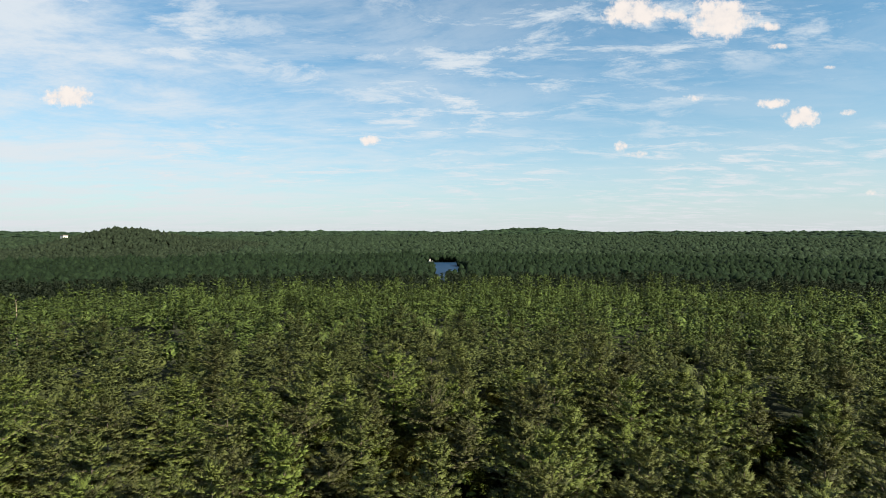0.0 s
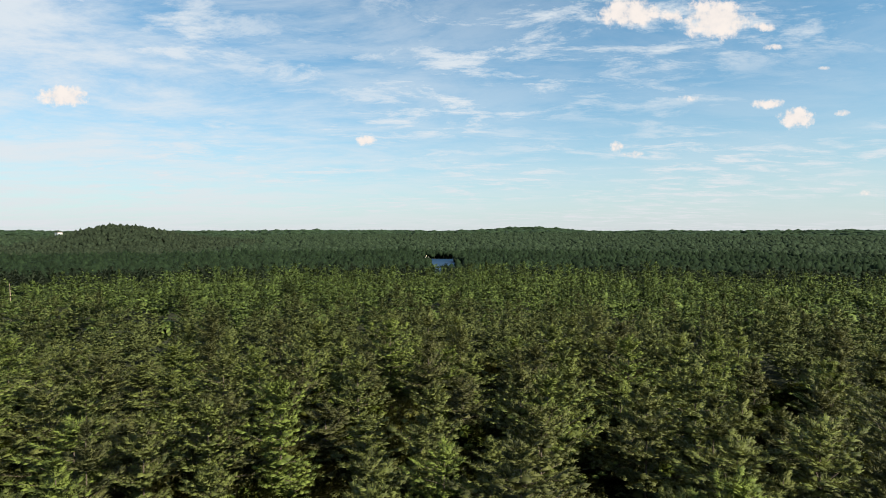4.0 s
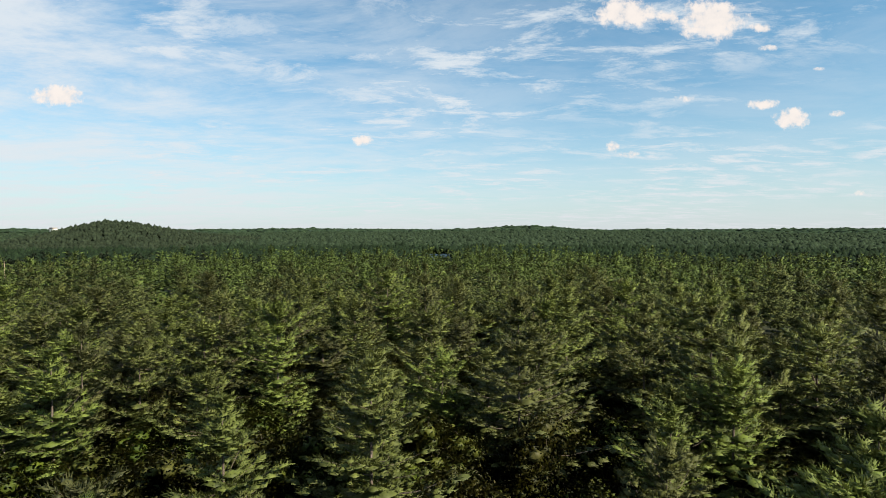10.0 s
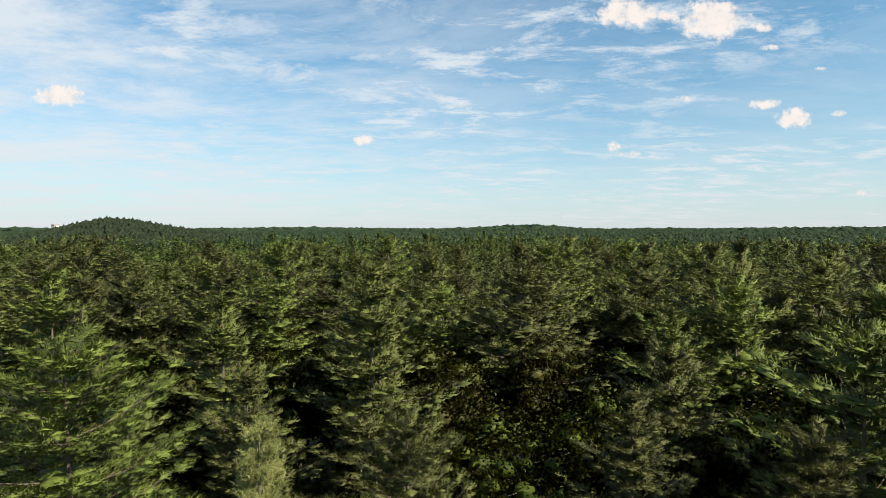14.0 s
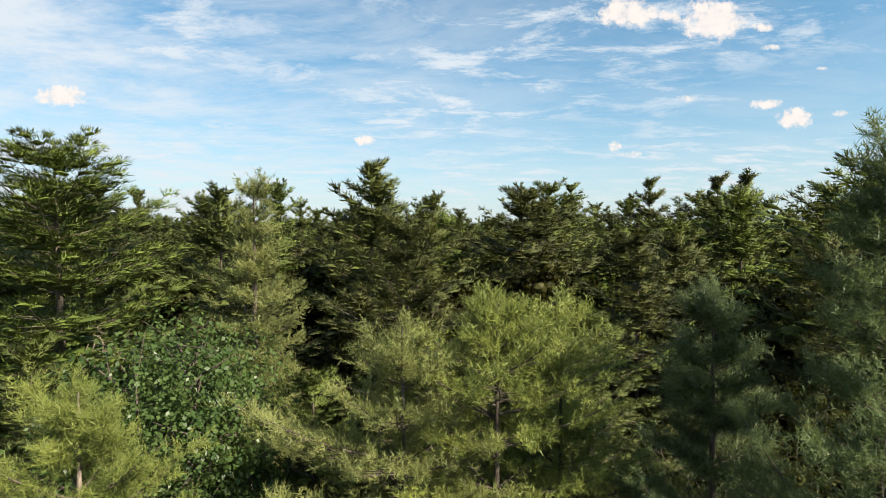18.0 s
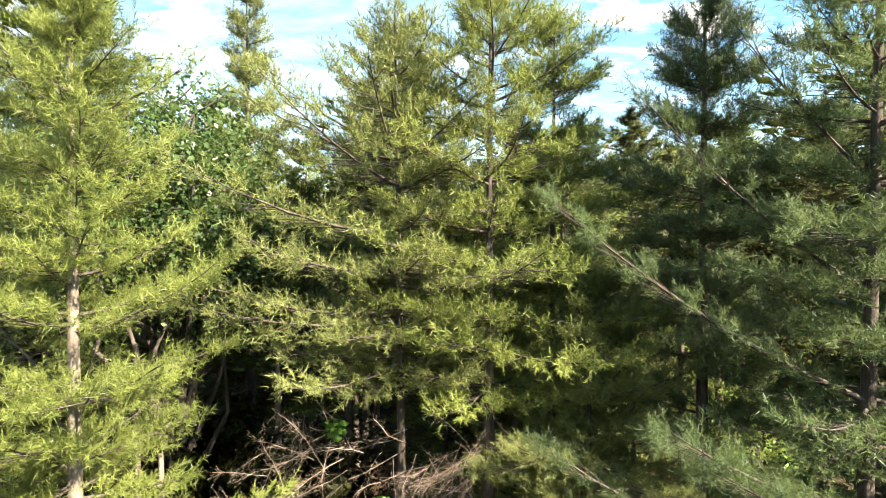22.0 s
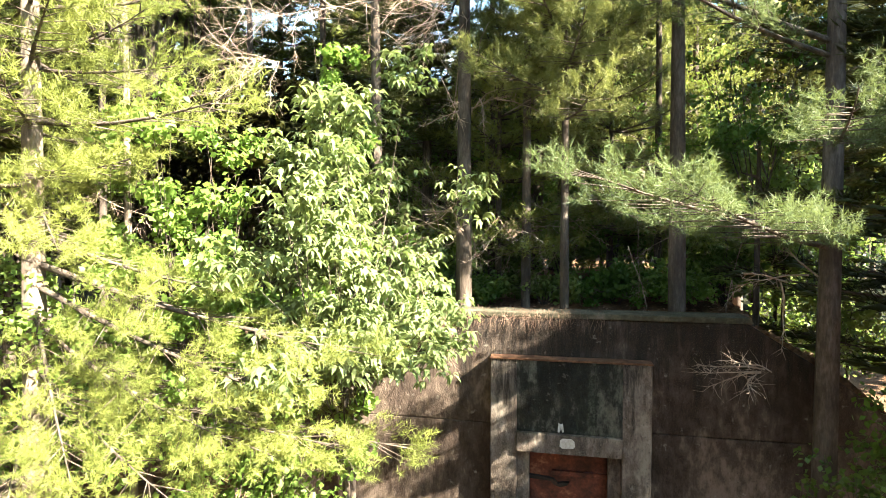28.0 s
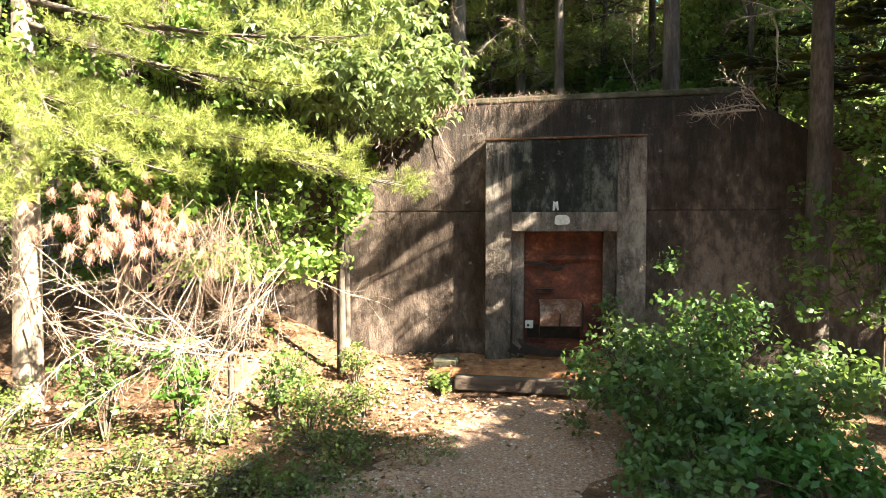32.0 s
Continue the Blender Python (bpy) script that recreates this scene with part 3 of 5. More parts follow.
def far_crown(rng):
    """A coarse crown of unit size for woods near the horizon: a lumpy pointed head."""
    v = np.array([(1, 0, 0.74), (0.3, 0.95, 0.68), (-0.8, 0.6, 0.74), (-0.8, -0.6, 0.66), (0.3, -0.95, 0.72), (0, 0, 1.0), (0, 0, 0.0)]) * rng.uniform(0.8, 1.15, (7, 1))
    f = np.array([(0, 1, 5), (1, 2, 5), (2, 3, 5), (3, 4, 5), (4, 0, 5), (1, 0, 6), (2, 1, 6), (3, 2, 6), (4, 3, 6), (0, 4, 6)])
    v = v[f].reshape(-1, 3)
    return v, unit((v - [0, 0, 0.6]) * [1, 1, 2.5] + [0, 0, 0.3])


def leaf_normals(pos, out, k=4):
    """Soft normals for leaves that sit round their clumps."""
    return np.repeat(unit(out * 0.9 + [0, 0, 0.35])[:, None], k, 1).reshape(-1, 3)


def broadleaf_arrays(rng, height, bare, radius, blobs, count, cores=None):
    """A round-headed tree: stem, limbs to clumps, and leaf places with their outward ways."""
    wood, pos, out = [], [], []
    r0 = 0.012 * height + 0.02
    top = np.array([rng.normal(0, 0.3), rng.normal(0, 0.3), bare + 0.5 * (height - bare)])
    wood.append([0, 0, -0.3, r0 * 1.15, *(top * 0.5), r0 * 0.8])
    wood.append([*(top * 0.5), r0 * 0.8, *top, r0 * 0.45])
    mid, half = np.array([0, 0, (height + bare) / 2]), (height - bare) / 2
    for i in range(blobs):
        d = unit(rng.normal(0, 1, 3) * [1, 1, 0.9] + [0, 0, 0.25])
        c = mid + d * [radius * 0.68, radius * 0.68, half * 0.72] * rng.uniform(0.55, 1.05)
        rb = rng.uniform(0.30, 0.46) * radius
        root = top * rng.uniform(0.5, 1.0)
        elbow = (root + c) / 2 + rng.normal(0, 0.12 * radius, 3)
        wood += [[*root, r0 * 0.35, *elbow, r0 * 0.22], [*elbow, r0 * 0.22, *c, r0 * 0.08]]
        n = count // blobs
        u = unit(rng.normal(0, 1, (n, 3)))
        if cores is not None:
            cores.append((c, rb * 0.40))
        r = rb * rng.uniform(0.55 if cores is not None else 0.35, 1.0, (n, 1)) ** 0.5 * (1 + 0.35 * np.sin(u[:, :1] * 5 + i) * np.cos(u[:, 1:2] * 4))
        pos.append(c + u * r * [1, 1, 0.8])
        out.append(u)
        for j in range(4):
            e = c + u[j] * rb * 0.8
            wood.append([*c, r0 * 0.1, *e, 0.008])
    return np.array(wood), np.concatenate(pos), np.concatenate(out)


def tree_meshes(name, wood, stem_rows, sides, verts, bark, leaf, quads=False, limb_step=1):
    sv, sf = chain(wood[:stem_rows], max(sides, 6))
    lv, lf = tubes(wood[stem_rows::limb_step], sides)
    stem = raw_mesh(name + "_stem", sv, sf, bark)
    stem.shade_smooth()
    verts, nrm = verts if isinstance(verts, tuple) else (verts, None)
    return stem, raw_mesh(name + "_branching", lv, lf, BARK), raw_mesh(name + "_crown", verts, quad_faces(verts) if quads else tri_faces(verts), leaf, nrm)


def tree_thing(name, meshes, m, label, category, group=""):
    ob = tagged(new(name), label, category, group)
    ob.matrix_basis = m
    stem, limbs, crown = meshes
    part("trunk", stem, ob)
    part("branching", limbs, ob, kind="stuff")
    part("crown", crown, ob, kind="stuff")
    return ob

# ---- ground ----
BX, BY, BROT = 2.565, 8.63, -14.5            # the bunker's door and its turn
BUNKER = pose(BX, BY, 0, 0, 0, BROT)
BINV = BUNKER.inverted()


def smooth(x, a, b):
    t = min(1.0, max(0.0, (x - a) / (b - a)))
    return t * t * (3 - 2 * t)


def ground_z(x, y):
    """Height of the bare ground."""
    u, v, _ = BINV @ Vector((x, y, 0))
    z = -0.30 * (1 - smooth(v, -1.25, -1.05)) if abs(u + 0.1) < 1.8 else -0.30 * (1 - smooth(v, -2.2, -0.4))
    # the mound that covers the bunker
    side = 1 - smooth(abs(u - 0.4), 2.4, 8.0)
    if v > 0.2:
        z += (4.0 + 0.5 * smooth(v, 0.6, 5) * (1 - smooth(abs(u - 0.8), 1.5, 4.5))) * side * smooth(v, 0.28, 0.44) * (1 - smooth(v, 14, 24))
    # banks beside the wing walls
    if v <= 0.6:
        z += 0.85 * smooth(-u, 2.6, 6.0) * smooth(v, -2.8, 0.2)
    z += 0.22 * noise.noise(Vector((x * 0.35, y * 0.35, 3))) * smooth(abs(u + 0.2), 1.4, 3) + 0.04 * noise.noise(Vector((x * 1.7, y * 1.7, 8)))
    r = math.hypot(x, y)
    z += smooth(r, 30, 120) * 1.5 * noise.noise(Vector((x * 0.012, y * 0.012, 1)))
    # the valley with the lake, the rise beyond it and far hills
    z -= 15 * smooth(y, 310, 420) * (1 - smooth(y, 1150, 1800))
    z += 50 * math.exp(-(((x + 775) / 105) ** 2 + ((y - 1290) / 200) ** 2)) + 20 * math.exp(-(((x + 640) / 120) ** 2 + ((y - 1400) / 200) ** 2))
    z += 26 * math.exp(-(((x - 650) / 300) ** 2 + ((y - 3900) / 500) ** 2)) + 18 * math.exp(-(((x - 1500) / 330) ** 2 + ((y - 3900) / 400) ** 2))
    z += smooth(r, 1500, 3500) * (14 + 16 * noise.noise(Vector((x * 0.0011, y * 0.0011, 5))))
    return z


def make_ground():
    ax = np.concatenate([-np.geomspace(4900, 14, 66), np.linspace(-12, 12, 97), np.geomspace(14, 4900, 66)])
    ay = np.concatenate([-np.geomspace(4900, 8, 16), np.linspace(-6, 26, 161), np.geomspace(28, 4900, 80)])
    nx, ny = len(ax), len(ay)
    v = np.array([(x, y, ground_z(x, y)) for y in ay for x in ax])
    i, j = np.meshgrid(np.arange(nx - 1), np.arange(ny - 1))
    k = (j * nx + i).ravel()
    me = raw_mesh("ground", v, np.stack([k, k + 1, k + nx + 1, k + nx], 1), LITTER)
    me.shade_smooth()
    tagged(new("ground", me), "brown forest floor of needles and dead leaves", "ground", kind="structure")


make_ground()


def sheet(name, rows, mat, label, category, kind="structure"):
    """A sheet from rows of points of equal count."""
    v = np.array(rows, float)
    m, n = v.shape[:2]
    i, j = np.meshgrid(np.arange(n - 1), np.arange(m - 1))
    k = (j * n + i).ravel()
    me = raw_mesh(name, v, np.stack([k, k + 1, k + n + 1, k + n], 1), mat)
    me.shade_smooth()
    return tagged(new(name, me), label, category, kind=kind)


def lake_half(y):
    """West and east shore of the lake at a distance."""
    k = 0.3 + 0.7 * smooth(y, 600, 820)
    return (-18 - 9 * math.sin(y * 0.021) - (y - 800) * 0.04) * k, (32 + 12 * math.sin(y * 0.017 + 1) + (y - 800) * 0.06) * k


sheet("lake", [[(a + (b - a) * t, y, -13.4) for t in np.linspace(0, 1, 8)] for y in np.linspace(560, 1060, 24) for a, b in [lake_half(y)]],
      WATER, "dark blue lake among the woods", "lake")
# the worn gravel way to the door
rows = []
for v in np.linspace(-14, -1.31, 60):
    line = []
    for t in np.linspace(0, 1, 14):
        w = 1.25 + 0.10 * math.sin(v * 1.7) + 0.06 * math.sin(v * 5.3) + smooth(-v, 1.5, 5) * 0.35
        u = -0.12 - smooth(-v, 1.5, 7) * 1.9 + (2 * t - 1) * w
        x, y, _ = BUNKER @ Vector((u, v, 0))
        edge = 1 - abs(2 * t - 1) ** 4
        line.append((x, y, ground_z(x, y) - 0.05 + 0.075 * edge + 0.012 * noise.noise(Vector((x * 5, y * 5, 2)))))
    rows.append(line)
sheet("path", rows, GRAVEL, "gravel path strewn with brown needles leading to the bunker door", "path")


rows = []
for v in np.linspace(-1.13, -0.02, 14):
    line = []
    for t in np.linspace(0, 1, 16):
        x, y, _ = BUNKER @ Vector((-2.4 + 4.6 * t, v, 0))
        line.append((x, y, ground_z(x, y) - 0.06 + 0.085 * (1 - abs(2 * t - 1) ** 6) + 0.02 * noise.noise(Vector((x * 4, y * 4, 6)))))
    rows.append(line)
sheet("doorstep", rows, RUSTY_LITTER, "bed of orange-brown pine needles before the door", "ground")


# ---- bunker ----
def solid(name, bm, mat, parent, label="", bevel=0.0):
    bmesh.ops.recalc_face_normals(bm, faces=bm.faces)
    if bevel:
        bmesh.ops.bevel(bm, geom=list(bm.edges), offset=bevel, segments=2, affect="EDGES", profile=0.6)
    me = bpy.data.meshes.new(name)
    bm.to_mesh(me)
    bm.free()
    me.materials.append(mat)
    return part(name, me, parent, label)


def prism(name, outline, y0, y1, mat, parent, label="", bevel=0.0):
    """A slab with the given outline in x and z, from y0 to y1."""
    n = len(outline)
    bm = bmesh.new()
    a = [bm.verts.new((x, y0, z)) for x, z in outline]
    b = [bm.verts.new((x, y1, z)) for x, z in outline]
    bm.faces.new(a)
    bm.faces.new(b[::-1])
    for i in range(n):
        bm.faces.new((a[i], b[i], b[(i + 1) % n], a[(i + 1) % n]))
    return solid(name, bm, mat, parent, label, bevel)


def block(name, x0, x1, y0, y1, z0, z1, mat, parent, label="", bevel=0.012):
    return prism(name, [(x0, z0), (x1, z0), (x1, z1), (x0, z1)], y0, y1, mat, parent, label, bevel)


bunker = tagged(new("bunker"), "old stained concrete bunker front set into an earth mound", "bunker")
bunker.matrix_basis = BUNKER
J = 2.42                                     # height of the pour joint
# below the joint the wall is built round the doorway; the joint itself is a narrow groove
prism("wall", [(-5.6, -0.6), (-0.78, -0.6), (-0.78, J - 0.006), (-5.0, J - 0.006), (-5.6, 1.9)], 0.0, 0.45, CONCRETE, bunker, bevel=0.015)
prism("wall", [(0.82, -0.6), (5.9, -0.6), (5.9, 1.9), (5.2, J - 0.006), (0.82, J - 0.006)], 0.0, 0.45, CONCRETE, bunker, bevel=0.015)
prism("wall", [(-4.95, J + 0.006), (5.2, J + 0.006), (3.78, 3.5), (2.69, 4.2), (-1.81, 4.2), (-3.0, 3.62)], 0.0, 0.45, CONCRETE, bunker, bevel=0.02)
block("backing", -4.9, 5.1, 0.03, 0.44, J - 0.03, J + 0.03, CONCRETE, bunker)
prism("coping", [(-1.9, 4.203), (2.76, 4.203), (2.70, 4.30), (-1.85, 4.29)], -0.02, 0.50, MOSSY, bunker, "dark mossy coping", 0.02)
block("pilaster", -1.22, -0.80, -0.24, -0.003, -0.3, 3.55, CONCRETE_PALE, bunker, bevel=0.015)
block("pilaster", 0.84, 1.27, -0.24, -0.003, -0.3, 3.55, CONCRETE_PALE, bunker, bevel=0.015)
block("header", -0.797, 0.837, -0.237, -0.003, 2.40, 3.55, STAINED, bunker, "black and green stained concrete panel over the door")
block("ledge", -1.23, 1.28, -0.26, -0.003, 3.553, 3.585, LEDGE_LITTER, bunker, "ledge covered in rust-brown needles")
block("lintel", -0.795, 0.835, -0.30, 0.05, 2.09, 2.396, CONCRETE_PALE, bunker, "pale concrete lintel")
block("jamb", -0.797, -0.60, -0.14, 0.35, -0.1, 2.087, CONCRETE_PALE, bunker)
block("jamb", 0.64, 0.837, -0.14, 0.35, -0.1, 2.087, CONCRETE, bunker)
block("threshold", -0.797, 0.837, -0.18, 0.30, -0.35, 0.02, CONCRETE, bunker)
prism("plate", [(-0.12, 2.22), (-0.08, 2.19), (0.09, 2.20), (0.12, 2.23), (0.11, 2.31), (0.06, 2.35), (-0.07, 2.35), (-0.11, 2.32)], -0.308, -0.303, OLD_PAINT, bunker, "white painted patch on the lintel", 0.002)
prism("mark", [(-0.15, 2.42), (-0.12, 2.42), (-0.10, 2.48), (-0.07, 2.42), (-0.05, 2.43), (-0.07, 2.57), (-0.11, 2.55), (-0.14, 2.58)], -0.243, -0.240, OLD_PAINT, bunker, "white paint smear", 0.001)
# stubs of the pipe and the wall end beyond the slope
prism("wing", [(5.9, -0.6), (9.5, -0.6), (9.5, 1.2), (5.9, 1.9)], 0.05, 0.45, CONCRETE, bunker, bevel=0.02)

door = tagged(new("bunker_door"), "rusted steel bunker door with broken fittings, shut", "door")
door.matrix_basis = BUNKER
block("leaf", -0.598, 0.638, 0.05, 0.11, 0.03, 2.085, RUST, door, bevel=0.006)
block("bar", -0.24, 0.66, -0.01, 0.047, 1.62, 1.70, RUST, door, "flat rusted bar")
prism("strap", [(-0.78, 1.56), (-0.25, 1.53), (-0.20, 1.47), (-0.10, 1.44), (0.0, 1.47), (0.04, 1.52), (-0.06, 1.52), (-0.14, 1.49), (-0.2, 1.56), (-0.3, 1.58), (-0.78, 1.62)], -0.03, 0.045, DARK_STEEL, door, "bent black steel strap", 0.004)
block("rod", -0.42, -0.10, 0.0, 0.047, 1.13, 1.15, DARK_STEEL, door, bevel=0.003)
block("rod", -0.40, -0.22, 0.0, 0.047, 1.07, 1.085, DARK_STEEL, door, bevel=0.003)
# the open hatch box: a sloping lid on two cheeks over a dark sheet put for the opening
bm = bmesh.new()
pts = [(-0.36, 0.045, 0.97), (0.32, 0.045, 0.99), (0.33, -0.10, 0.86), (-0.34, -0.10, 0.84), (-0.33, -0.20, 0.56), (0.32, -0.20, 0.58)]
vs = [bm.verts.new(p) for p in pts]
bm.faces.new((vs[0], vs[1], vs[2], vs[3]))
bm.faces.new((vs[3], vs[2], vs[5], vs[4]))
bmesh.ops.solidify(bm, geom=list(bm.faces), thickness=0.012)
solid("lid", bm, RUST_PALE, door, "pale rusted hatch lid")
for x in (-0.36, 0.33):
    prism("cheek", [(x, 0.40), (x + 0.015, 0.40), (x + 0.015, 0.93), (x, 0.93)], -0.19, 0.047, DARK_STEEL, door)
prism("bracket", [(-0.05, 0.46), (-0.02, 0.46), (-0.005, 0.78), (-0.025, 0.78)], -0.24, -0.215, DARK_STEEL, door, bevel=0.003)
# flat dark sheet on the door leaf in place of a real opening
block("hole", -0.55, 0.30, 0.040, 0.048, 0.33, 0.55, DARK_STEEL, door, "dark sheet standing in for the opening under the hatch", 0.002)
block("sill_bar", -0.25, 0.62, -0.03, 0.047, 0.24, 0.30, RUST, door)
prism("foot_plate", [(-0.72, 0.12), (-0.1, 0.10), (0.12, 0.13), (0.12, 0.19), (-0.3, 0.20), (-0.55, 0.27), (-0.66, 0.36), (-0.70, 0.33), (-0.62, 0.22)], -0.26, -0.20, DARK_STEEL, door, "torn steel plate at the foot of the door", 0.004)
prism("foot_plate", [(-0.85, 0.16), (-0.70, 0.10), (-0.66, 0.22), (-0.78, 0.30)], -0.34, -0.32, DARK_STEEL, door, "", 0.003)
block("lower_sheet", -0.55, 0.62, -0.02, 0.047, 0.03, 0.235, RUST, door, bevel=0.004)
lock = tagged(new("lock_box"), "small white box fixed beside the rusted door", "box")
lock.matrix_basis = BUNKER
block("case", -0.58, -0.45, -0.07, 0.045, 0.50, 0.62, OLD_PAINT, lock, bevel=0.012)
block("slot", -0.55, -0.51, -0.074, -0.071, 0.53, 0.57, DARK_STEEL, lock, bevel=0.002)
beam = tagged(new("timber_step"), "weathered dark timber across the path as a step", "step")
beam.matrix_basis = BUNKER
block("sleeper", -1.55, 1.35, -1.30, -1.14, -0.22, -0.02, OLD_TIMBER, beam, bevel=0.02)
for x0, z0 in ((-1.95, 0.0), (-1.98, -0.2)):
    st = tagged(new("stone_block"), "mossy concrete block beside the path", "block", "blocks by the path")
    st.matrix_basis = BUNKER
    block("stone", x0, x0 + 0.36, -0.95 - (0.25 if z0 else 0), -0.6, z0 - 0.25, z0 + 0.12, MOSSY, st, bevel=0.03)


# ---- trees of the woods ----
PINES = "pines of the woods"
OAKS = "oaks of the woods"


def put_trees():
    rng = np.random.default_rng(11)
    near_pines, pines, near_oaks, oaks = [], [], [], []
    def with_core(v, nrm, cores):
        at = np.array([k for k, _ in cores])
        c = ball_core(rng, at, [r for _, r in cores]).reshape(-1, 3, 3)
        cn = unit(c - np.repeat(at, 20, 0)[:, None])
        quad = lambda a: np.concatenate([a, a[:, 2:]], 1).reshape(-1, 3)
        return np.concatenate([v, quad(c)]), np.concatenate([nrm, quad(cn)])

    def pine_mesh(name, bare, radius, gap, per, lumps, size, blades, length, width, leaf=PINE, twigs=False, heart=1.0):
        w, p, d, r, _ = plume_pine(rng, 18.0, bare, radius, gap, per, lumps, size, twigs=twigs, fan=0.28, loose=0.14, full=True)
        return tree_meshes(name, w, 8, 4 if twigs else 3, clump_blades(rng, p, d, r, blades, length, width, under=heart), BARK, leaf), 18.0

    for i in range(5):
        near_pines.append(pine_mesh("near_pine", rng.uniform(4.0, 6.0), rng.uniform(4.0, 4.8), 1.2, 7, 16, 0.42, 40, 0.20, 0.036, twigs=True, heart=0.9))
    for i in range(8):
        pines.append(pine_mesh("pine", rng.uniform(4.5, 7.0), rng.uniform(4.6, 5.6), 1.55, 7, 14, 0.56, 22, 0.30, 0.070, heart=1.0))
    for i in range(3):
        h, cores = 14.0, []
        w, p, o = broadleaf_arrays(rng, h, h * 0.34, rng.uniform(3.0, 3.6), 40, 7000, cores)
        near_oaks.append((tree_meshes("near_oak", w, 2, 4, with_core(leaves(rng, p, 0.19, 0.45, o), leaf_normals(p, o), cores), BARK, OAK, True), h))
    for i in range(4):
        h, cores = 14.0, []
        w, p, o = broadleaf_arrays(rng, h, h * 0.45, rng.uniform(3.2, 4.0), 40, 6000, cores)
        oaks.append((tree_meshes("oak", w, 2, 3, with_core(leaves(rng, p, 0.25, 0.45, o), leaf_normals(p, o), cores), BARK, OAK, True, 3), h))

    plumed = [pine_mesh("plumed_pine", 7.0, 4.2, 1.0, 8, 17, 0.42, 70, 0.17, 0.024, PINE, twigs=True, heart=0.7)]
    slender = [pine_mesh("slender_pine", 7.0, 3.6, 1.0, 7, 14, 0.34, 60, 0.17, 0.024, PINE, twigs=True, heart=0.6)]

    def stand(x, y, top, oak=False, slim=1.0):
        near = math.hypot(x, y) < 30
        pool = (near_oaks if near else oaks) if oak else (near_pines if near else pines)
        if not oak and top > 18 and 18 < math.hypot(x, y) < 26 and y > 15:
            pool = plumed
        elif not oak and 12 < math.hypot(x, y) < 18 and y > 9:
            pool = slender
        meshes, h = pool[rng.integers(len(pool))]
        z = ground_z(x, y)
        s = (top - z) / h
        m = pose(x, y, z, 0, 0, rng.uniform(0, 360)) @ Matrix.Diagonal((slim, slim, s, 1))
        if oak:
            tree_thing("oak_tree", meshes, m, "round-headed oak with dark olive leaves in the woods", "tree", OAKS)
        else:
            tree_thing("pine_tree", meshes, m, "tall white pine with tiered green plumes in the woods", "tree", PINES)

    # trees whose tops stand out: place, height of the top, width
    known = [(-24.9, 101.7, 19.6, 1), (3.8, 83.3, 19.5, 1), (-30.0, 55.4, 22.8, 1), (-30.3, 70.0, 21.0, 1.1), (-0.4, 65.4, 23.6, 1.1),
             (7.8, 50.0, 22.5, 1.25), (-26.3, 84.8, 17.8, 1), (34.0, 71.5, 24.0, 1.2), (-1.9, 59.6, 20.5, 1.2), (-33.5, 51.8, 23.4, 1),
             (49.4, 69.0, 21.7, 1.1), (-14.2, 36.5, 21.4, 1.15), (17.7, 40.4, 19.7, 1), (-12.9, 19.4, 22.2, 1.3), (-6.9, 51.2, 20.2, 1),
             (0.6, 54.4, 20.6, 1), (20.3, 46.0, 19.8, 1.1), (-21.3, 50.8, 19.8, 1), (14.9, 34.9, 18.4, 0.9), (37.0, 52.0, 23.5, 1.25),
             (-1.0, 19.6, 19.6, 0.9), (13.4, 65.8, 24.4, 1.1), (23.4, 60.6, 24.2, 1.1), (10.4, 69.0, 24.8, 1.1), (-17.5, 27.0, 20.2, 1),
             (9.0, 24.5, 18.6, 0.95), (19.0, 23.5, 21.5, 1.2), (24.0, 29.0, 22.5, 1.25), (-9.5, 27.5, 19.3, 0.95), (14.5, 20.5, 18.5, 0.9)]
    known_oaks = [(10.0, 33.0, 16.6, 1), (4.3, 26.7, 17.0, 1.05), (9.2, 46.0, 17.4, 1.1), (-3.0, 24.0, 15.6, 0.9), (11.5, 18.5, 15.6, 0.85),
                  (17.0, 29.0, 17.0, 1), (-3.4, 33.0, 16.4, 1), (-10.0, 43.0, 16.8, 1.1), (1.5, 39.0, 16.5, 1.1), (-22.0, 36.0, 17.0, 1), (7.0, 16.5, 14.6, 0.8)]
    taken = [k[:2] for k in known] + [k[:2] for k in known_oaks]
    for x, y, top, slim in known:
        stand(x, y, top, False, slim)
    for x, y, top, slim in known_oaks:
        stand(x, y, top, True, slim)
    for gy in np.arange(15, 132, 7.3):
        for gx in np.arange(-105, 105, 7.3):
            x, y = gx + rng.uniform(-3.0, 3.0), gy + rng.uniform(-3.0, 3.0)
            if abs(math.atan2(x, y)) < radians(44) and 17 < math.hypot(x, y) < 130 and all(math.hypot(x - a, y - b) > 4.6 for a, b in taken):
                lower = math.hypot(x, y) < 33
                oak = rng.uniform() < (0.80 if math.hypot(x, y) < 52 else 0.30)
                top = (rng.uniform(13.5, 16.8) if lower else rng.uniform(13.5, 17.0) if math.hypot(x, y) < 52 else rng.uniform(11.0, 15.5)) if oak else rng.uniform(15.0, 19.0) if lower else rng.uniform(17.5, 25.2)
                stand(x, y, top, oak, rng.uniform(1.15, 1.5) if oak else rng.uniform(0.8, 1.1) if lower else rng.uniform(0.95, 1.3))
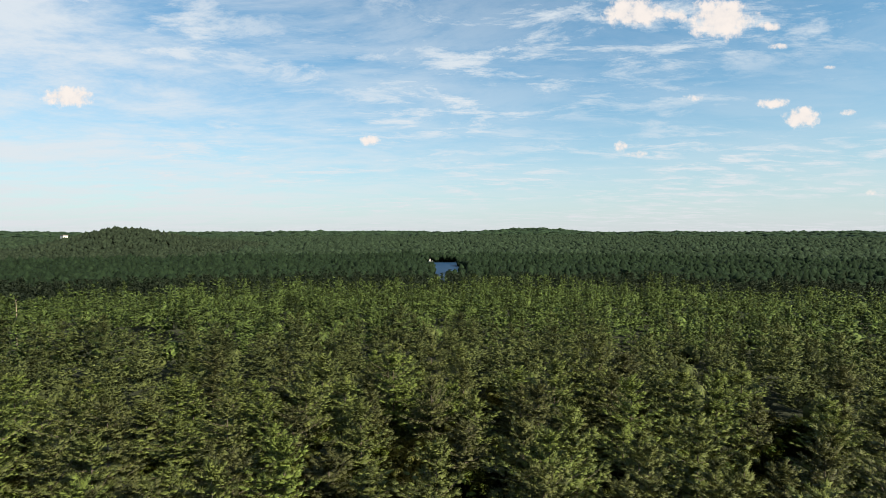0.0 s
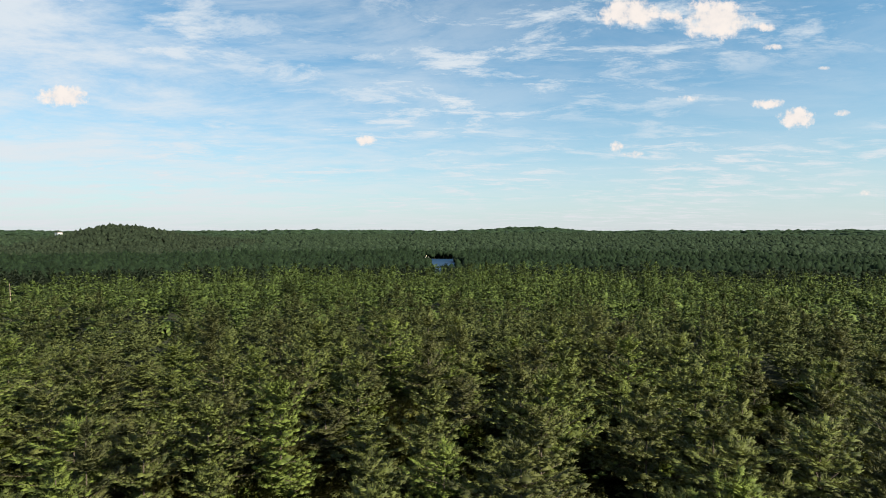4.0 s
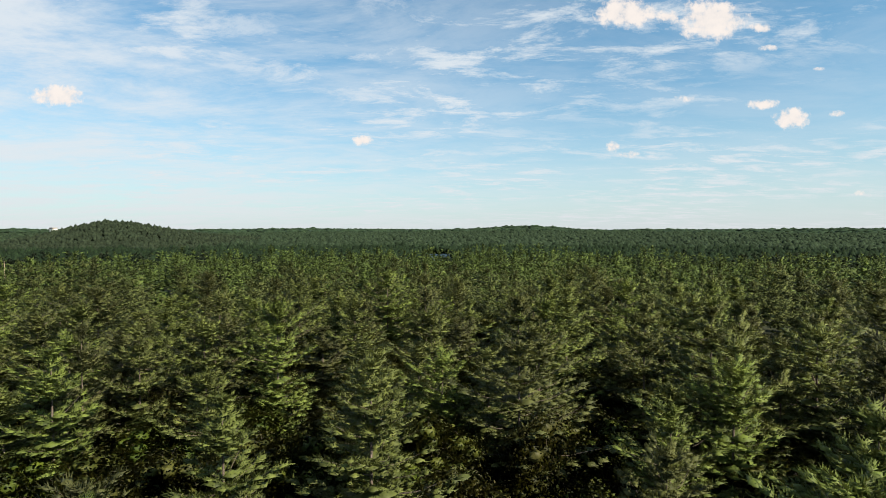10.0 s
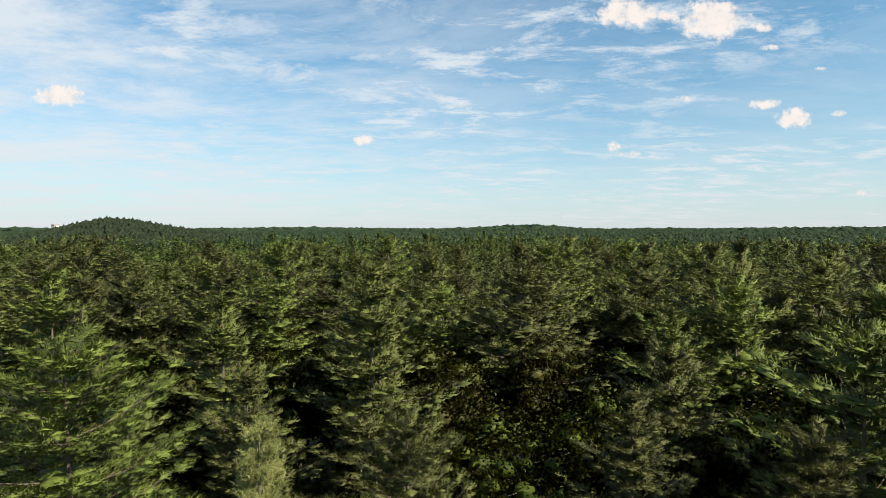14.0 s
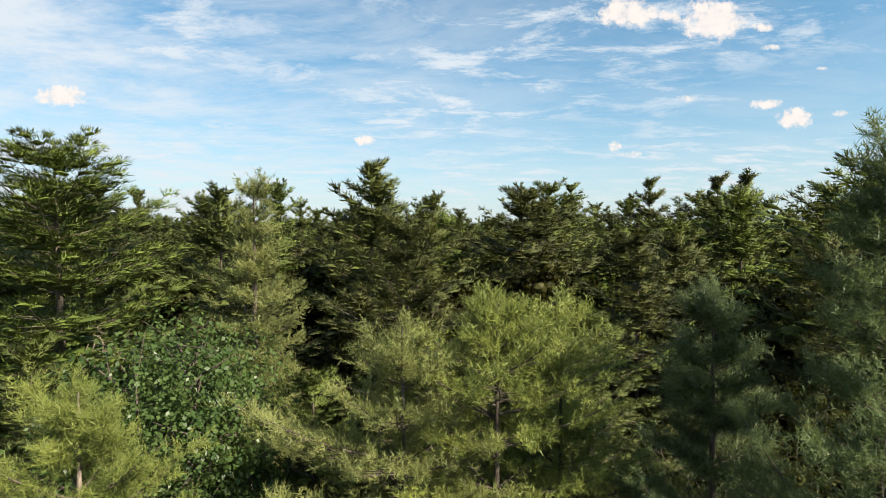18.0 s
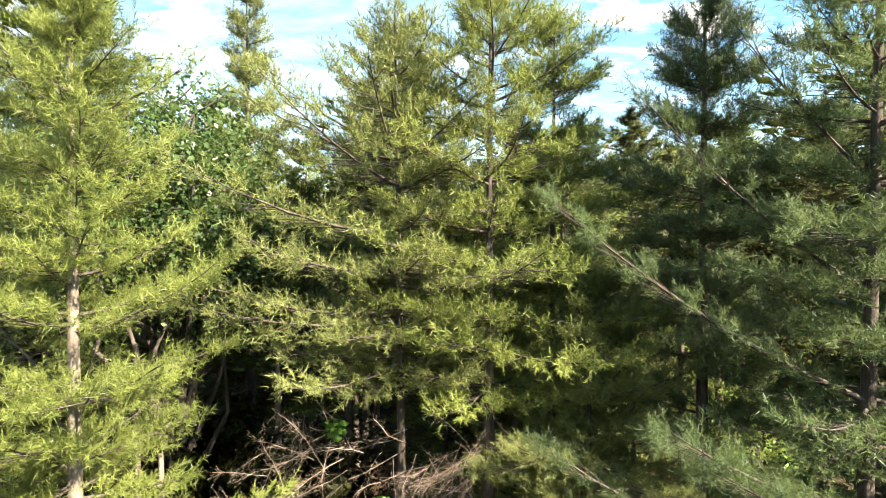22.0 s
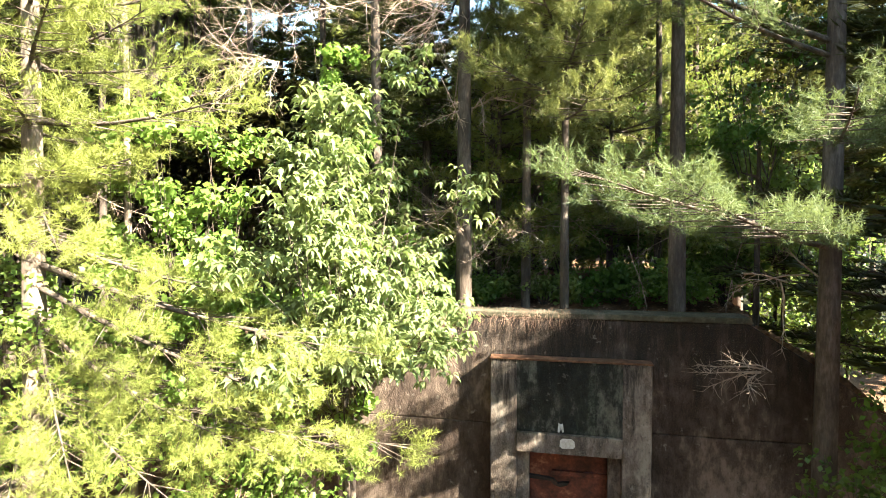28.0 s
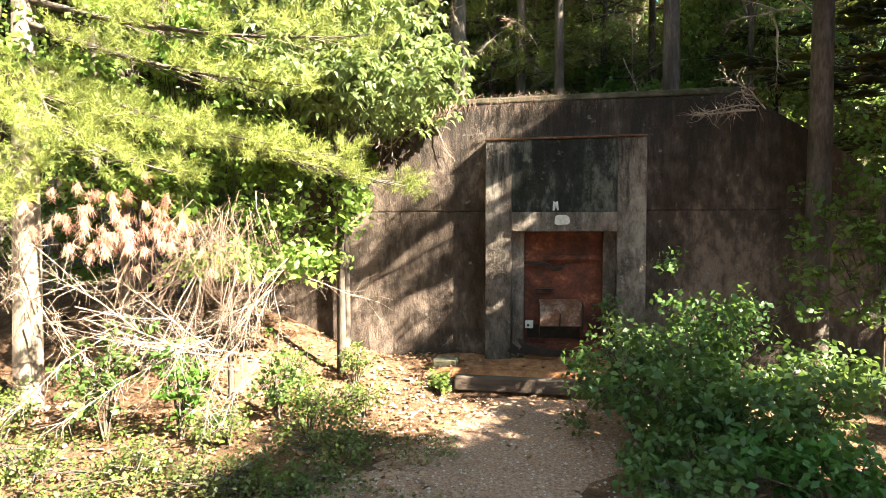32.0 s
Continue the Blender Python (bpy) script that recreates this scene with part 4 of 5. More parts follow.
    # oaks that close the canopy between the pines
    for gy in np.arange(19, 104, 8.0):
        for gx in np.arange(-84, 84, 8.0):
            x, y = gx + rng.uniform(-2.8, 2.8), gy + rng.uniform(-2.8, 2.8)
            r = math.hypot(x, y)
            if abs(math.atan2(x, y)) < radians(43) and 21 < r < 100 and all(math.hypot(x - a, y - b) > 3.0 for a, b in taken):
                stand(x, y, rng.uniform(13.0, 16.0), True, rng.uniform(1.25, 1.6))
    # slender trees close behind the bunker
    for x, y, top in [(-8.5, 12.5, 15.2), (-3.2, 13.4, 15.5), (3.2, 13.6, 15.6), (-10.8, 14.6, 16.0), (4.6, 16.2, 16.5), (0.4, 13.2, 14.5), (-7.0, 16.0, 16.4), (-9.5, 9.5, 13.0)]:
        stand(x, y, top, False, 0.72)
    for x, y, top in [(-7.6, 10.6, 9.5), (-2.6, 11.4, 9.8), (3.9, 15.0, 9.6), (1.6, 17.0, 10.5), (-5.5, 13.9, 10.0), (-11.0, 11.5, 10.0)]:
        stand(x, y, top, True, 0.7)
    # the edge of the clearing on the sun's side, placed to cast shade, and behind
    for x, y, top in [(8.9, 7.2, 15.0), (11.2, 6.4, 14.5), (14.6, 5.2, 15.0)]:
        stand(x, y, top, False, 1.0)
    # unseen oaks, sized and placed to keep the sun off wall and path
    for x, y, top in [(8.2, 5.6, 9.7), (11.0, 4.0, 14.5), (12.4, 3.0, 15.5), (9.6, 6.6, 10.0), (11.2, 5.4, 13.0), (8.2, 0.9, 7.5), (9.0, -0.6, 7.6), (7.0, 5.0, 7.0), (7.2, -0.8, 9.0), (5.9, 0.4, 6.8), (5.0, -0.9, 6.8), (3.5, -1.9, 8.0)]:
        stand(x, y, top, True, 0.62)
    # tall pines added just outside the view to shade the woods' right side
    for x, y, top in [(25, 20, 25.5), (29.5, 25.5, 26), (35, 31, 26), (41, 37, 25.5), (33, 24, 25), (47, 43, 26), (22, 15.5, 24.5), (54, 50, 25)]:
        stand(x, y, top, False, 1.2)
    for i in range(26):
        a = radians(100 + i * 10 + rng.uniform(-3, 3))
        r = rng.uniform(26, 34)
        stand(math.sin(a) * r, math.cos(a) * r, rng.uniform(15, 18), False, 1)
    # unseen trees added behind and beside the clearing to cut skylight on the wall
    for i in range(20):
        a, r = radians(168 + i * 6.2 + rng.uniform(-2, 2)), (8.5 + 3.0 * (i % 3)) * rng.uniform(0.95, 1.1)
        stand(math.sin(a) * r, math.cos(a) * r, rng.uniform(13, 17), i % 2 == 0, 1.0)

    # farther woods, joined: coarse trees of unit size
    def tier_tree(tris):
        if tris < 100:
            return far_crown(rng)
        gap, per, lumps, size, blades, length, width = (1.8, 6, 6, 0.72, 6, 0.48, 0.20) if tris > 400 else (2.2, 6, 3, 1.0, 2, 0.80, 0.42) if tris > 120 else (2.7, 4, 2, 1.3, 2, 1.3, 0.8)
        w, p, d, r, _ = plume_pine(rng, 18.0, rng.uniform(6.5, 8.5), 4.2, gap, per, lumps, size, twigs=False, fan=0.28, loose=0.12)
        v, nrm = clump_blades(rng, p, d, r, blades, length, width, under=1.0 * (tris > 120))
        return v / [4.2, 4.2, 18.0], nrm

    def round_tree(tris):
        if tris < 100:
            return far_crown(rng)
        tris = tris // 2
        u = unit(rng.normal(0, 1, (tris, 3)) + [0, 0, 0.35])
        lump = 0.78 + 0.3 * np.sin(u[:, :1] * 5 + rng.uniform(0, 6)) * np.cos(u[:, 1:2] * 5 + rng.uniform(0, 6))
        c = u * lump * [0.95, 0.95, 0.30 if tris > 100 else 0.45] + [0, 0, 0.68 if tris > 100 else 0.5]
        d = unit(np.cross(u + rng.normal(0, 0.35, (tris, 3)), rng.normal(0, 1, (tris, 3))))
        s = np.cross(u, d)
        q = 3.0 / math.sqrt(tris)
        sc = np.array([1, 1, 0.33])
        skin = np.stack([c - d * q * 0.5 * sc, c + s * q * 0.5 * sc, c + d * q * 0.5 * sc], 1).reshape(-1, 3)
        n = 4 if tris > 50 else 1
        lumps = unit(rng.normal(0, 1, (n, 3))) * ([0.4, 0.4, 0.10] if n > 1 else [0, 0, 0]) + [0, 0, 0.64 if tris > 50 else 0.5]
        core = ball_core(rng, lumps, [0.42 if n > 1 else 0.75] * n, 0.33)
        nrm = np.repeat(unit(u + [0, 0, 0.3]), 3, 0)
        return turned(np.concatenate([skin, core]), np.concatenate([nrm, unit((core - [0, 0, 0.6]) * [1, 1, 3])]))

    def woods(name, r0, r1, cell, tris, size, mat, label, here, wide=0.74):
        pts = []
        for gy in np.arange(r0 * 0.6, r1, cell):
            for gx in np.arange(-r1 * 0.75, r1 * 0.75, cell):
                x, y = gx + rng.uniform(-0.48, 0.48) * cell, gy + rng.uniform(-0.48, 0.48) * cell
                r = math.hypot(x, y)
                if r0 <= r < r1 and abs(math.atan2(x, y)) < radians(44.5) and here(x, y):
                    pts.append((x, y, ground_z(x, y)))
        pts = np.array(pts)
        n = len(pts)
        h = size * rng.uniform(0.68, 1.18, n) * np.array([0.94 + 0.22 * noise.noise(Vector((x * 0.013, y * 0.013, 4))) for x, y, _ in pts])
        rad = cell * wide * rng.uniform(0.75, 1.25, n)
        oak = rng.uniform(size=n) < 0.34
        h[oak] *= 0.74
        shapes = [[tier_tree(tris) for _ in range(8)], [round_tree(tris) for _ in range(6)]]
        all_v, all_n = [], []
        for i in range(n):
            pool = shapes[1] if oak[i] else shapes[0]
            v, nrm = pool[rng.integers(len(pool))]
            a = rng.uniform(0, 6.2832)
            all_n.append(np.stack([nrm[:, 0] * math.cos(a) - nrm[:, 1] * math.sin(a), nrm[:, 0] * math.sin(a) + nrm[:, 1] * math.cos(a), nrm[:, 2]], 1))
            c, s = math.cos(a) * rad[i], math.sin(a) * rad[i]
            all_v.append(np.stack([v[:, 0] * c - v[:, 1] * s + pts[i, 0], v[:, 0] * s + v[:, 1] * c + pts[i, 1], v[:, 2] * h[i] + pts[i, 2]], 1))
        v = np.concatenate(all_v)
        tagged(new(name, raw_mesh(name, v, tri_faces(v), mat, np.concatenate(all_n))), label, "woods", kind="stuff")

    def dry(x, y):
        if y < 585 or y > 1070:
            return y > 440
        a, b = lake_half(y)
        return not a - 3 + 6 * math.sin(y * 0.11) < x < b + 3 + 7 * math.sin(y * 0.09 + 1)

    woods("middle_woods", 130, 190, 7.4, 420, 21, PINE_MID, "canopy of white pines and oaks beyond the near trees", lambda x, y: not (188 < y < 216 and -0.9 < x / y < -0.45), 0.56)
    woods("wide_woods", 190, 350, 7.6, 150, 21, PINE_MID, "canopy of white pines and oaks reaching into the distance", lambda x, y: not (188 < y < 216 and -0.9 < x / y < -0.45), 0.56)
    woods("valley_woods", 350, 620, 7.8, 110, 19, PINE_HAZED, "woods sloping down to the lake", lambda x, y: y < 585 or dry(x, y), 0.6)
    # the cloud shadow here is in the needle colour
    woods("lakeside_woods", 620, 1150, 7.0, 26, 19, LAKE_PINE_SHADED, "woods around the lake, coloured dark for a cloud's shadow", dry, 0.62)
    on_hill = lambda x, y: -1000 < x < -480 and y < 1620
    woods("hill_woods", 1150, 1900, 7.5, 18, 16, PINE_HAZED, "pines covering the low hill", on_hill, 0.62)
    woods("far_woods", 1150, 2600, 12.0, 18, 19, PINE_HAZED, "distant unbroken woods", lambda x, y: not on_hill(x, y), 0.62)
    woods("farthest_woods", 2600, 4800, 36, 16, 24, PINE_HAZED, "woods towards the horizon, tinted bluish for haze", lambda x, y: True, 0.9)


put_trees()


# ---- the trees that stand close ----
def hero_pine(name, x, y, top, bare, radius, label, seed, extra=(), power=1.5, gap=0.72, per=7, lumps=25, leaf=None, r0=None, bark=None, thin=0.0, shoots=6, count=18, reach=0.30, length=0.115, width=0.0125):
    rng = np.random.default_rng(seed)
    z = ground_z(x, y)
    local = [(rz - z, (tx - x, ty - y, tz - z), sag) for rz, (tx, ty, tz), sag in extra]
    w, p, d, _, k = plume_pine(rng, top - z, bare - z, radius, gap, per, lumps, 0.3, r0=r0, extra=local, thin=thin, power=power, fan=0.28, loose=0.15)
    v = fingers(rng, p[k:], d[k:], shoots, count, reach, length, width)
    if k:
        v = np.concatenate([fingers(rng, p[:k], d[:k], 7, 34, 0.26, 0.105, 0.0058), v])
    return tree_thing(name, tree_meshes(name, w, 8, 4, v, bark or BARK, leaf or PINE_NEAR_LIT), pose(x, y, z), label, "tree")


hero_pine("white_pine", 0.98, 9.75, 17.7, 10.5, 4.1, "sunlit white pine with broad tiered plumes above the bunker", 21, r0=0.14)
hero_pine("white_pine", -0.55, 10.1, 17.3, 10.9, 3.3, "pale green white pine with vine-covered trunk behind the bunker", 22, r0=0.11)
hero_pine("white_pine", 2.3, 10.7, 17.6, 12.2, 1.9, "slender white pine with upright tips behind the bunker", 23, lumps=17, count=13, width=0.018, r0=0.09)
hero_pine("white_pine", -5.1, 7.6, 16.8, 6.4, 3.4, "bushy white pine at the clearing's edge with low sweeping boughs", 24, bark=PALE_LIT_BARK, r0=0.19, count=26, width=0.0085,
          extra=[(5.2, (-0.3, 6.4, 4.25), 0.3), (4.9, (-1.0, 6.2, 3.7), 0.3), (4.2, (0.15, 6.6, 2.65), 0.25), (4.4, (-1.7, 5.9, 3.1), 0.3), (3.8, (-2.4, 5.7, 2.7), 0.2),
                 (4.0, (-0.7, 6.6, 3.0), 0.3), (4.6, (-3.4, 5.6, 3.0), 0.2), (5.6, (-2.0, 6.6, 4.9), 0.2), (3.4, (-4.2, 5.3, 2.3), 0.2), (6.2, (-3.6, 5.9, 5.4), 0.1)])
hero_pine("white_pine", -5.35, 16.0, 20.4, 10.5, 1.7, "young white pine with a thin tall leader", 25, lumps=17, count=13, width=0.018)
hero_pine("white_pine", -9.2, 10.2, 16.4, 6.5, 2.5, "white pine with dense soft plumes at the wood's edge", 26, lumps=17, count=13, width=0.018, r0=0.12)
hero_pine("white_pine", 5.8, 7.2, 20.0, 10.4, 3.0, "tall white pine with shade-darkened needles and long boughs over the clearing", 27, leaf=PINE_SHADED, r0=0.17, power=1.0,
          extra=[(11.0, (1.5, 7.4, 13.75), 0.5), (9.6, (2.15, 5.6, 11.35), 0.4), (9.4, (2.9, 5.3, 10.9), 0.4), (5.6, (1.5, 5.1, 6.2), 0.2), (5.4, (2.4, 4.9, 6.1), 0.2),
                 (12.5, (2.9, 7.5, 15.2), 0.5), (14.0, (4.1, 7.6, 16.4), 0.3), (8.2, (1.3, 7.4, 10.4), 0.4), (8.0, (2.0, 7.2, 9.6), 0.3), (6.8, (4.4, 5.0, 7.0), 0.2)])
hero_pine("white_pine", 4.7, 9.3, 17.9, 10.2, 2.0, "slender white pine with shade-darkened needles behind the tall one", 28, leaf=PINE_SHADED)

hero_pine("white_pine", 2.75, 9.5, 12.6, 8.4, 1.9, "young white pine with bright drooping boughs on the mound", 29, r0=0.08,
          extra=[(9.6, (1.2, 7.5, 10.3), 0.4), (9.0, (1.6, 7.2, 9.4), 0.4), (8.4, (2.2, 6.9, 8.5), 0.3), (8.0, (1.1, 7.8, 8.3), 0.3), (9.4, (3.1, 6.8, 9.8), 0.3), (7.6, (2.4, 6.9, 7.6), 0.3), (9.8, (0.7, 8.0, 9.7), 0.3)])
for x, y, top, bare, radius, seed in [(1.9, 11.7, 10.6, 5.3, 2.0, 32), (4.5, 12.1, 11.4, 5.6, 2.3, 33), (6.9, 13.4, 12.0, 5.5, 2.3, 34)]:
    hero_pine("white_pine", x, y, top, bare, radius, "young white pine with low soft boughs on the mound", seed, lumps=15, count=13, width=0.018, r0=0.07)
# the oak with dark glossy leaves beside the pines
rng = np.random.default_rng(31)
w, p, o = broadleaf_arrays(rng, 17.6 - ground_z(-6.0, 12.9), 9.0, 3.1, 60, 27000)
tree_thing("oak_tree", tree_meshes("dark_oak", w, 2, 5, leaves(rng, p, 0.125, 0.6, o), BARK, OAK_NEAR, True), pose(-6.0, 12.9, ground_z(-6.0, 12.9)),
           "oak with a dark glossy round crown among the pines", "tree")


def leafy(name, x, y, height, radius, count, size, leaf, label, category, seed, low=0.15, flat=0.8, stems=7, bark=None, z=None, rosette=False):
    """A shrub: several stems that fork, with leaves in clusters round their ends."""
    rng = np.random.default_rng(seed)
    z = ground_z(x, y) if z is None else z
    twigs, pos, out = [], [], []
    if height > 2.5:
        twigs.append([0, 0, -0.2, 0.02 + height * 0.006, 0, 0, height * 0.42, 0.012 + height * 0.0025])
    for i in range(stems):
        az, r = rng.uniform(0, 6.28), radius * rng.uniform(0.2, 0.9)
        tip = np.array([math.cos(az) * r, math.sin(az) * r, height * rng.uniform(0.55, 0.95) * (1 - 0.35 * (r / radius) ** 2)])
        mid = tip * [0.35, 0.35, 0.55]
        fork = height * rng.uniform(0.2, 0.4) if height > 2.5 else -0.1
        twigs += [[0, 0, fork, 0.012 + height * 0.0025, *mid, 0.010], [*mid, 0.010, *tip, 0.004]]
        for j in range(7):
            e = mid + (tip - mid) * rng.uniform(0, 1) + rng.normal(0, 0.28, 3) * [radius, radius, height * 0.45]
            e[2] = max(e[2], low * height)
            twigs.append([*(mid + (tip - mid) * rng.uniform(0, 0.9)), 0.006, *e, 0.003])
            n = count // (stems * 7)
            q = rng.normal(0, 1, (n, 3))
            q = q / np.maximum(np.linalg.norm(q, axis=1, keepdims=True), 0.6) * rng.uniform(0.05, 0.30, (n, 1)) * [radius, radius, radius * flat]
            pos.append(e + q)
            out.append(unit(q) * 0.5)
    pos = np.concatenate(pos)
    pos[:, 2] = np.maximum(pos[:, 2], 0.03)
    ob = tagged(new(name), label, category)
    ob.matrix_basis = pose(x, y, z)
    tv, tf = tubes(twigs, 4)
    part("stem", raw_mesh(name + "_stem", tv, tf, bark or BARK), ob, kind="stuff")
    lv = rosettes(rng, pos[::7], 7, size, size * 0.2) if rosette else leaves(rng, pos, size, 0.55, np.concatenate(out))
    part("foliage", raw_mesh(name + "_foliage", lv, quad_faces(lv), leaf), ob, kind="stuff")
    return ob


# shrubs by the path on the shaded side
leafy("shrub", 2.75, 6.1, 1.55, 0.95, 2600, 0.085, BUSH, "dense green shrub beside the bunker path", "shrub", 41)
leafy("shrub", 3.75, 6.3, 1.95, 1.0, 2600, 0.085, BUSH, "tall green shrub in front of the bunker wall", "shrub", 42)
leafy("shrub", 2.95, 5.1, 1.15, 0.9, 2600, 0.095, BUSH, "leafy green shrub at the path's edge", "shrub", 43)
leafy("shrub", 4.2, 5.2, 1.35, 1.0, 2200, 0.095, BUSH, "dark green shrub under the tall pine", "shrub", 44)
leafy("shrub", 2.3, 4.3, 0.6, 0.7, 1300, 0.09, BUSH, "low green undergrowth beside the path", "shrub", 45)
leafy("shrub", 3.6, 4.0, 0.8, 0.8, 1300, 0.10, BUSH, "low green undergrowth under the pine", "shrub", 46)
leafy("sapling", 6.0, 6.3, 4.0, 0.8, 1500, 0.10, VINE_DARK, "thin sapling with light green leaves by the tall pine", "sapling", 47, low=0.3)
leafy("sapling", 6.8, 6.0, 7.4, 1.2, 2600, 0.10, VINE_DARK, "leafy young maple under the tall pine", "sapling", 48, low=0.35)
leafy("sapling", 6.2, 9.4, 8.2, 1.3, 2200, 0.11, VINE_DARK, "leafy sapling on the mound", "sapling", 49, low=0.4)
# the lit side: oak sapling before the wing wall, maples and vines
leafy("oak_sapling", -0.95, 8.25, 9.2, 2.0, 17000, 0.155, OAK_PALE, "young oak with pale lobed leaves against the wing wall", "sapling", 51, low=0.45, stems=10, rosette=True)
leafy("maple_sapling", -3.9, 8.3, 9.3, 1.3, 6000, 0.12, VINE_LIT, "young maple with bright yellow-green leaves", "sapling", 52, low=0.3)
leafy("maple_sapling", -3.1, 8.1, 8.4, 1.1, 5000, 0.12, VINE_LIT, "slender young maple with yellow-green leaves", "sapling", 57, low=0.3)
leafy("maple_sapling", -2.4, 7.6, 5.4, 1.4, 5500, 0.12, VINE_LIT, "bright green maple bush below the oak", "sapling", 53, low=0.35)
leafy("maple_sapling", -5.9, 6.6, 4.6, 1.1, 3000, 0.12, VINE_LIT, "yellow-green sapling at the clearing's edge", "sapling", 54, low=0.25)
leafy("vine", -1.0, 9.35, 10.6 - ground_z(-1.0, 9.35), 0.8, 7000, 0.125, VINE_LIT, "bright green vine climbing a pine trunk", "vine", 55, low=0.25)
leafy("maple_sapling", -2.5, 6.15, 1.3, 0.4, 500, 0.09, VINE_DARK, "young maple growing through dead branches", "sapling", 191, low=0.2)
leafy("maple_sapling", -3.4, 6.3, 1.5, 0.45, 600, 0.09, VINE_DARK, "small maple with green leaves under the pine", "sapling", 192, low=0.2)
leafy("maple_sapling", -1.55, 6.75, 1.1, 0.35, 400, 0.09, VINE_DARK, "small maple beside the wing wall", "sapling", 193, low=0.2)
leafy("sapling", -7.0, 9.0, 6.5, 1.2, 1800, 0.12, VINE_LIT, "light green sapling among the trunks", "sapling", 56, low=0.3)
# young growth on and behind the mound
for i, (x, y, h, r) in enumerate([(1.6, 13.6, 3.6, 1.3), (4.6, 14.4, 3.2, 1.4), (6.9, 13.0, 3.4, 1.3), (3.0, 16.5, 4.0, 1.5), (-1.4, 14.6, 4.5, 1.4), (8.4, 16.0, 4.0, 1.5), (0.6, 18.0, 5.0, 1.6),
                                  (5.9, 17.5, 5.0, 1.6), (-4.2, 12.6, 5.0, 1.3), (-8.6, 11.6, 4.5, 1.4), (-6.0, 9.8, 4.0, 1.1), (10.3, 13.6, 4.5, 1.5), (7.4, 10.4, 5.0, 1.2), (8.2, 11.8, 6.0, 1.4), (6.4, 10.8, 4.0, 1.0), (2.6, 20.5, 6, 1.8), (-3.0, 17.5, 6, 1.8), (7.4, 20.5, 6, 1.8), (3.2, 14.6, 6.5, 1.7), (5.4, 15.2, 7.0, 1.8), (7.8, 14.0, 6.5, 1.7), (9.6, 11.4, 6.0, 1.5), (1.0, 15.6, 7.0, 1.7), (6.8, 11.6, 5.5, 1.3)]):
    # the listed ones take the brighter leaves in place of light through gaps
    leafy("young_tree", x, y, h, r, 2200, 0.13, VINE_LIT if i in (5, 11, 12, 13, 14, 20, 21, 23) or i % 4 == 1 else BUSH if i % 4 == 3 else VINE_DARK, "young broadleaf tree in the shade of the pines", "sapling", 140 + i, low=0.2)
for i, (x, y, h, r) in enumerate([(0.9, 11.9, 1.9, 1.0), (2.2, 12.3, 1.6, 1.0), (3.4, 11.9, 1.8, 1.0), (4.7, 12.3, 2.0, 1.1), (5.9, 11.8, 2.2, 1.0), (7.2, 12.0, 2.6, 1.1), (1.6, 13.0, 2.4, 1.1), (3.9, 13.4, 2.6, 1.2), (5.6, 13.2, 2.4, 1.1), (-0.9, 11.6, 3.0, 1.1), (8.4, 10.2, 3.0, 1.1),
                                  (1.4, 10.9, 0.7, 0.8), (2.7, 10.8, 0.6, 0.8), (4.1, 10.6, 0.8, 0.8), (5.2, 10.3, 0.9, 0.8), (6.2, 10.4, 1.4, 0.9), (0.2, 11.0, 0.9, 0.7)]):
    leafy("undergrowth", x, y, h, r, 2000, 0.11, VINE_DARK if i % 2 else VINE_LIT, "bushy green undergrowth on the mound behind the bunker", "shrub", 170 + i, low=0.08)
# low plants by the path
for i, (x, y, h, r, n) in enumerate([(-1.1, 6.3, 0.65, 0.55, 700), (-0.5, 6.9, 0.5, 0.45, 500), (-1.9, 6.0, 0.5, 0.5, 500), (-0.75, 5.6, 0.45, 0.5, 600), (-2.6, 5.2, 0.4, 0.6, 500),
                                     (-1.7, 4.9, 0.35, 0.6, 600), (-3.6, 5.3, 0.5, 0.5, 500), (-4.6, 6.3, 0.8, 0.5, 700), (-0.9, 4.7, 0.3, 0.5, 450), (-3.0, 4.3, 0.3, 0.6, 500),
                                     (0.55, 7.75, 0.38, 0.28, 420), (-1.4, 7.4, 0.8, 0.35, 400), (-0.7, 7.9, 0.7, 0.35, 380), (-2.2, 4.2, 0.25, 0.5, 400), (-4.3, 4.6, 0.35, 0.6, 500)]):
    leafy("low_plant", x, y, h, r, int(n * 1.6), 0.05, VINE_LIT if i == 10 else WEED, "small bright green plant beside the timber step" if i == 10 else "low green leafy plant on the forest floor", "plant", 60 + i, low=0.1)


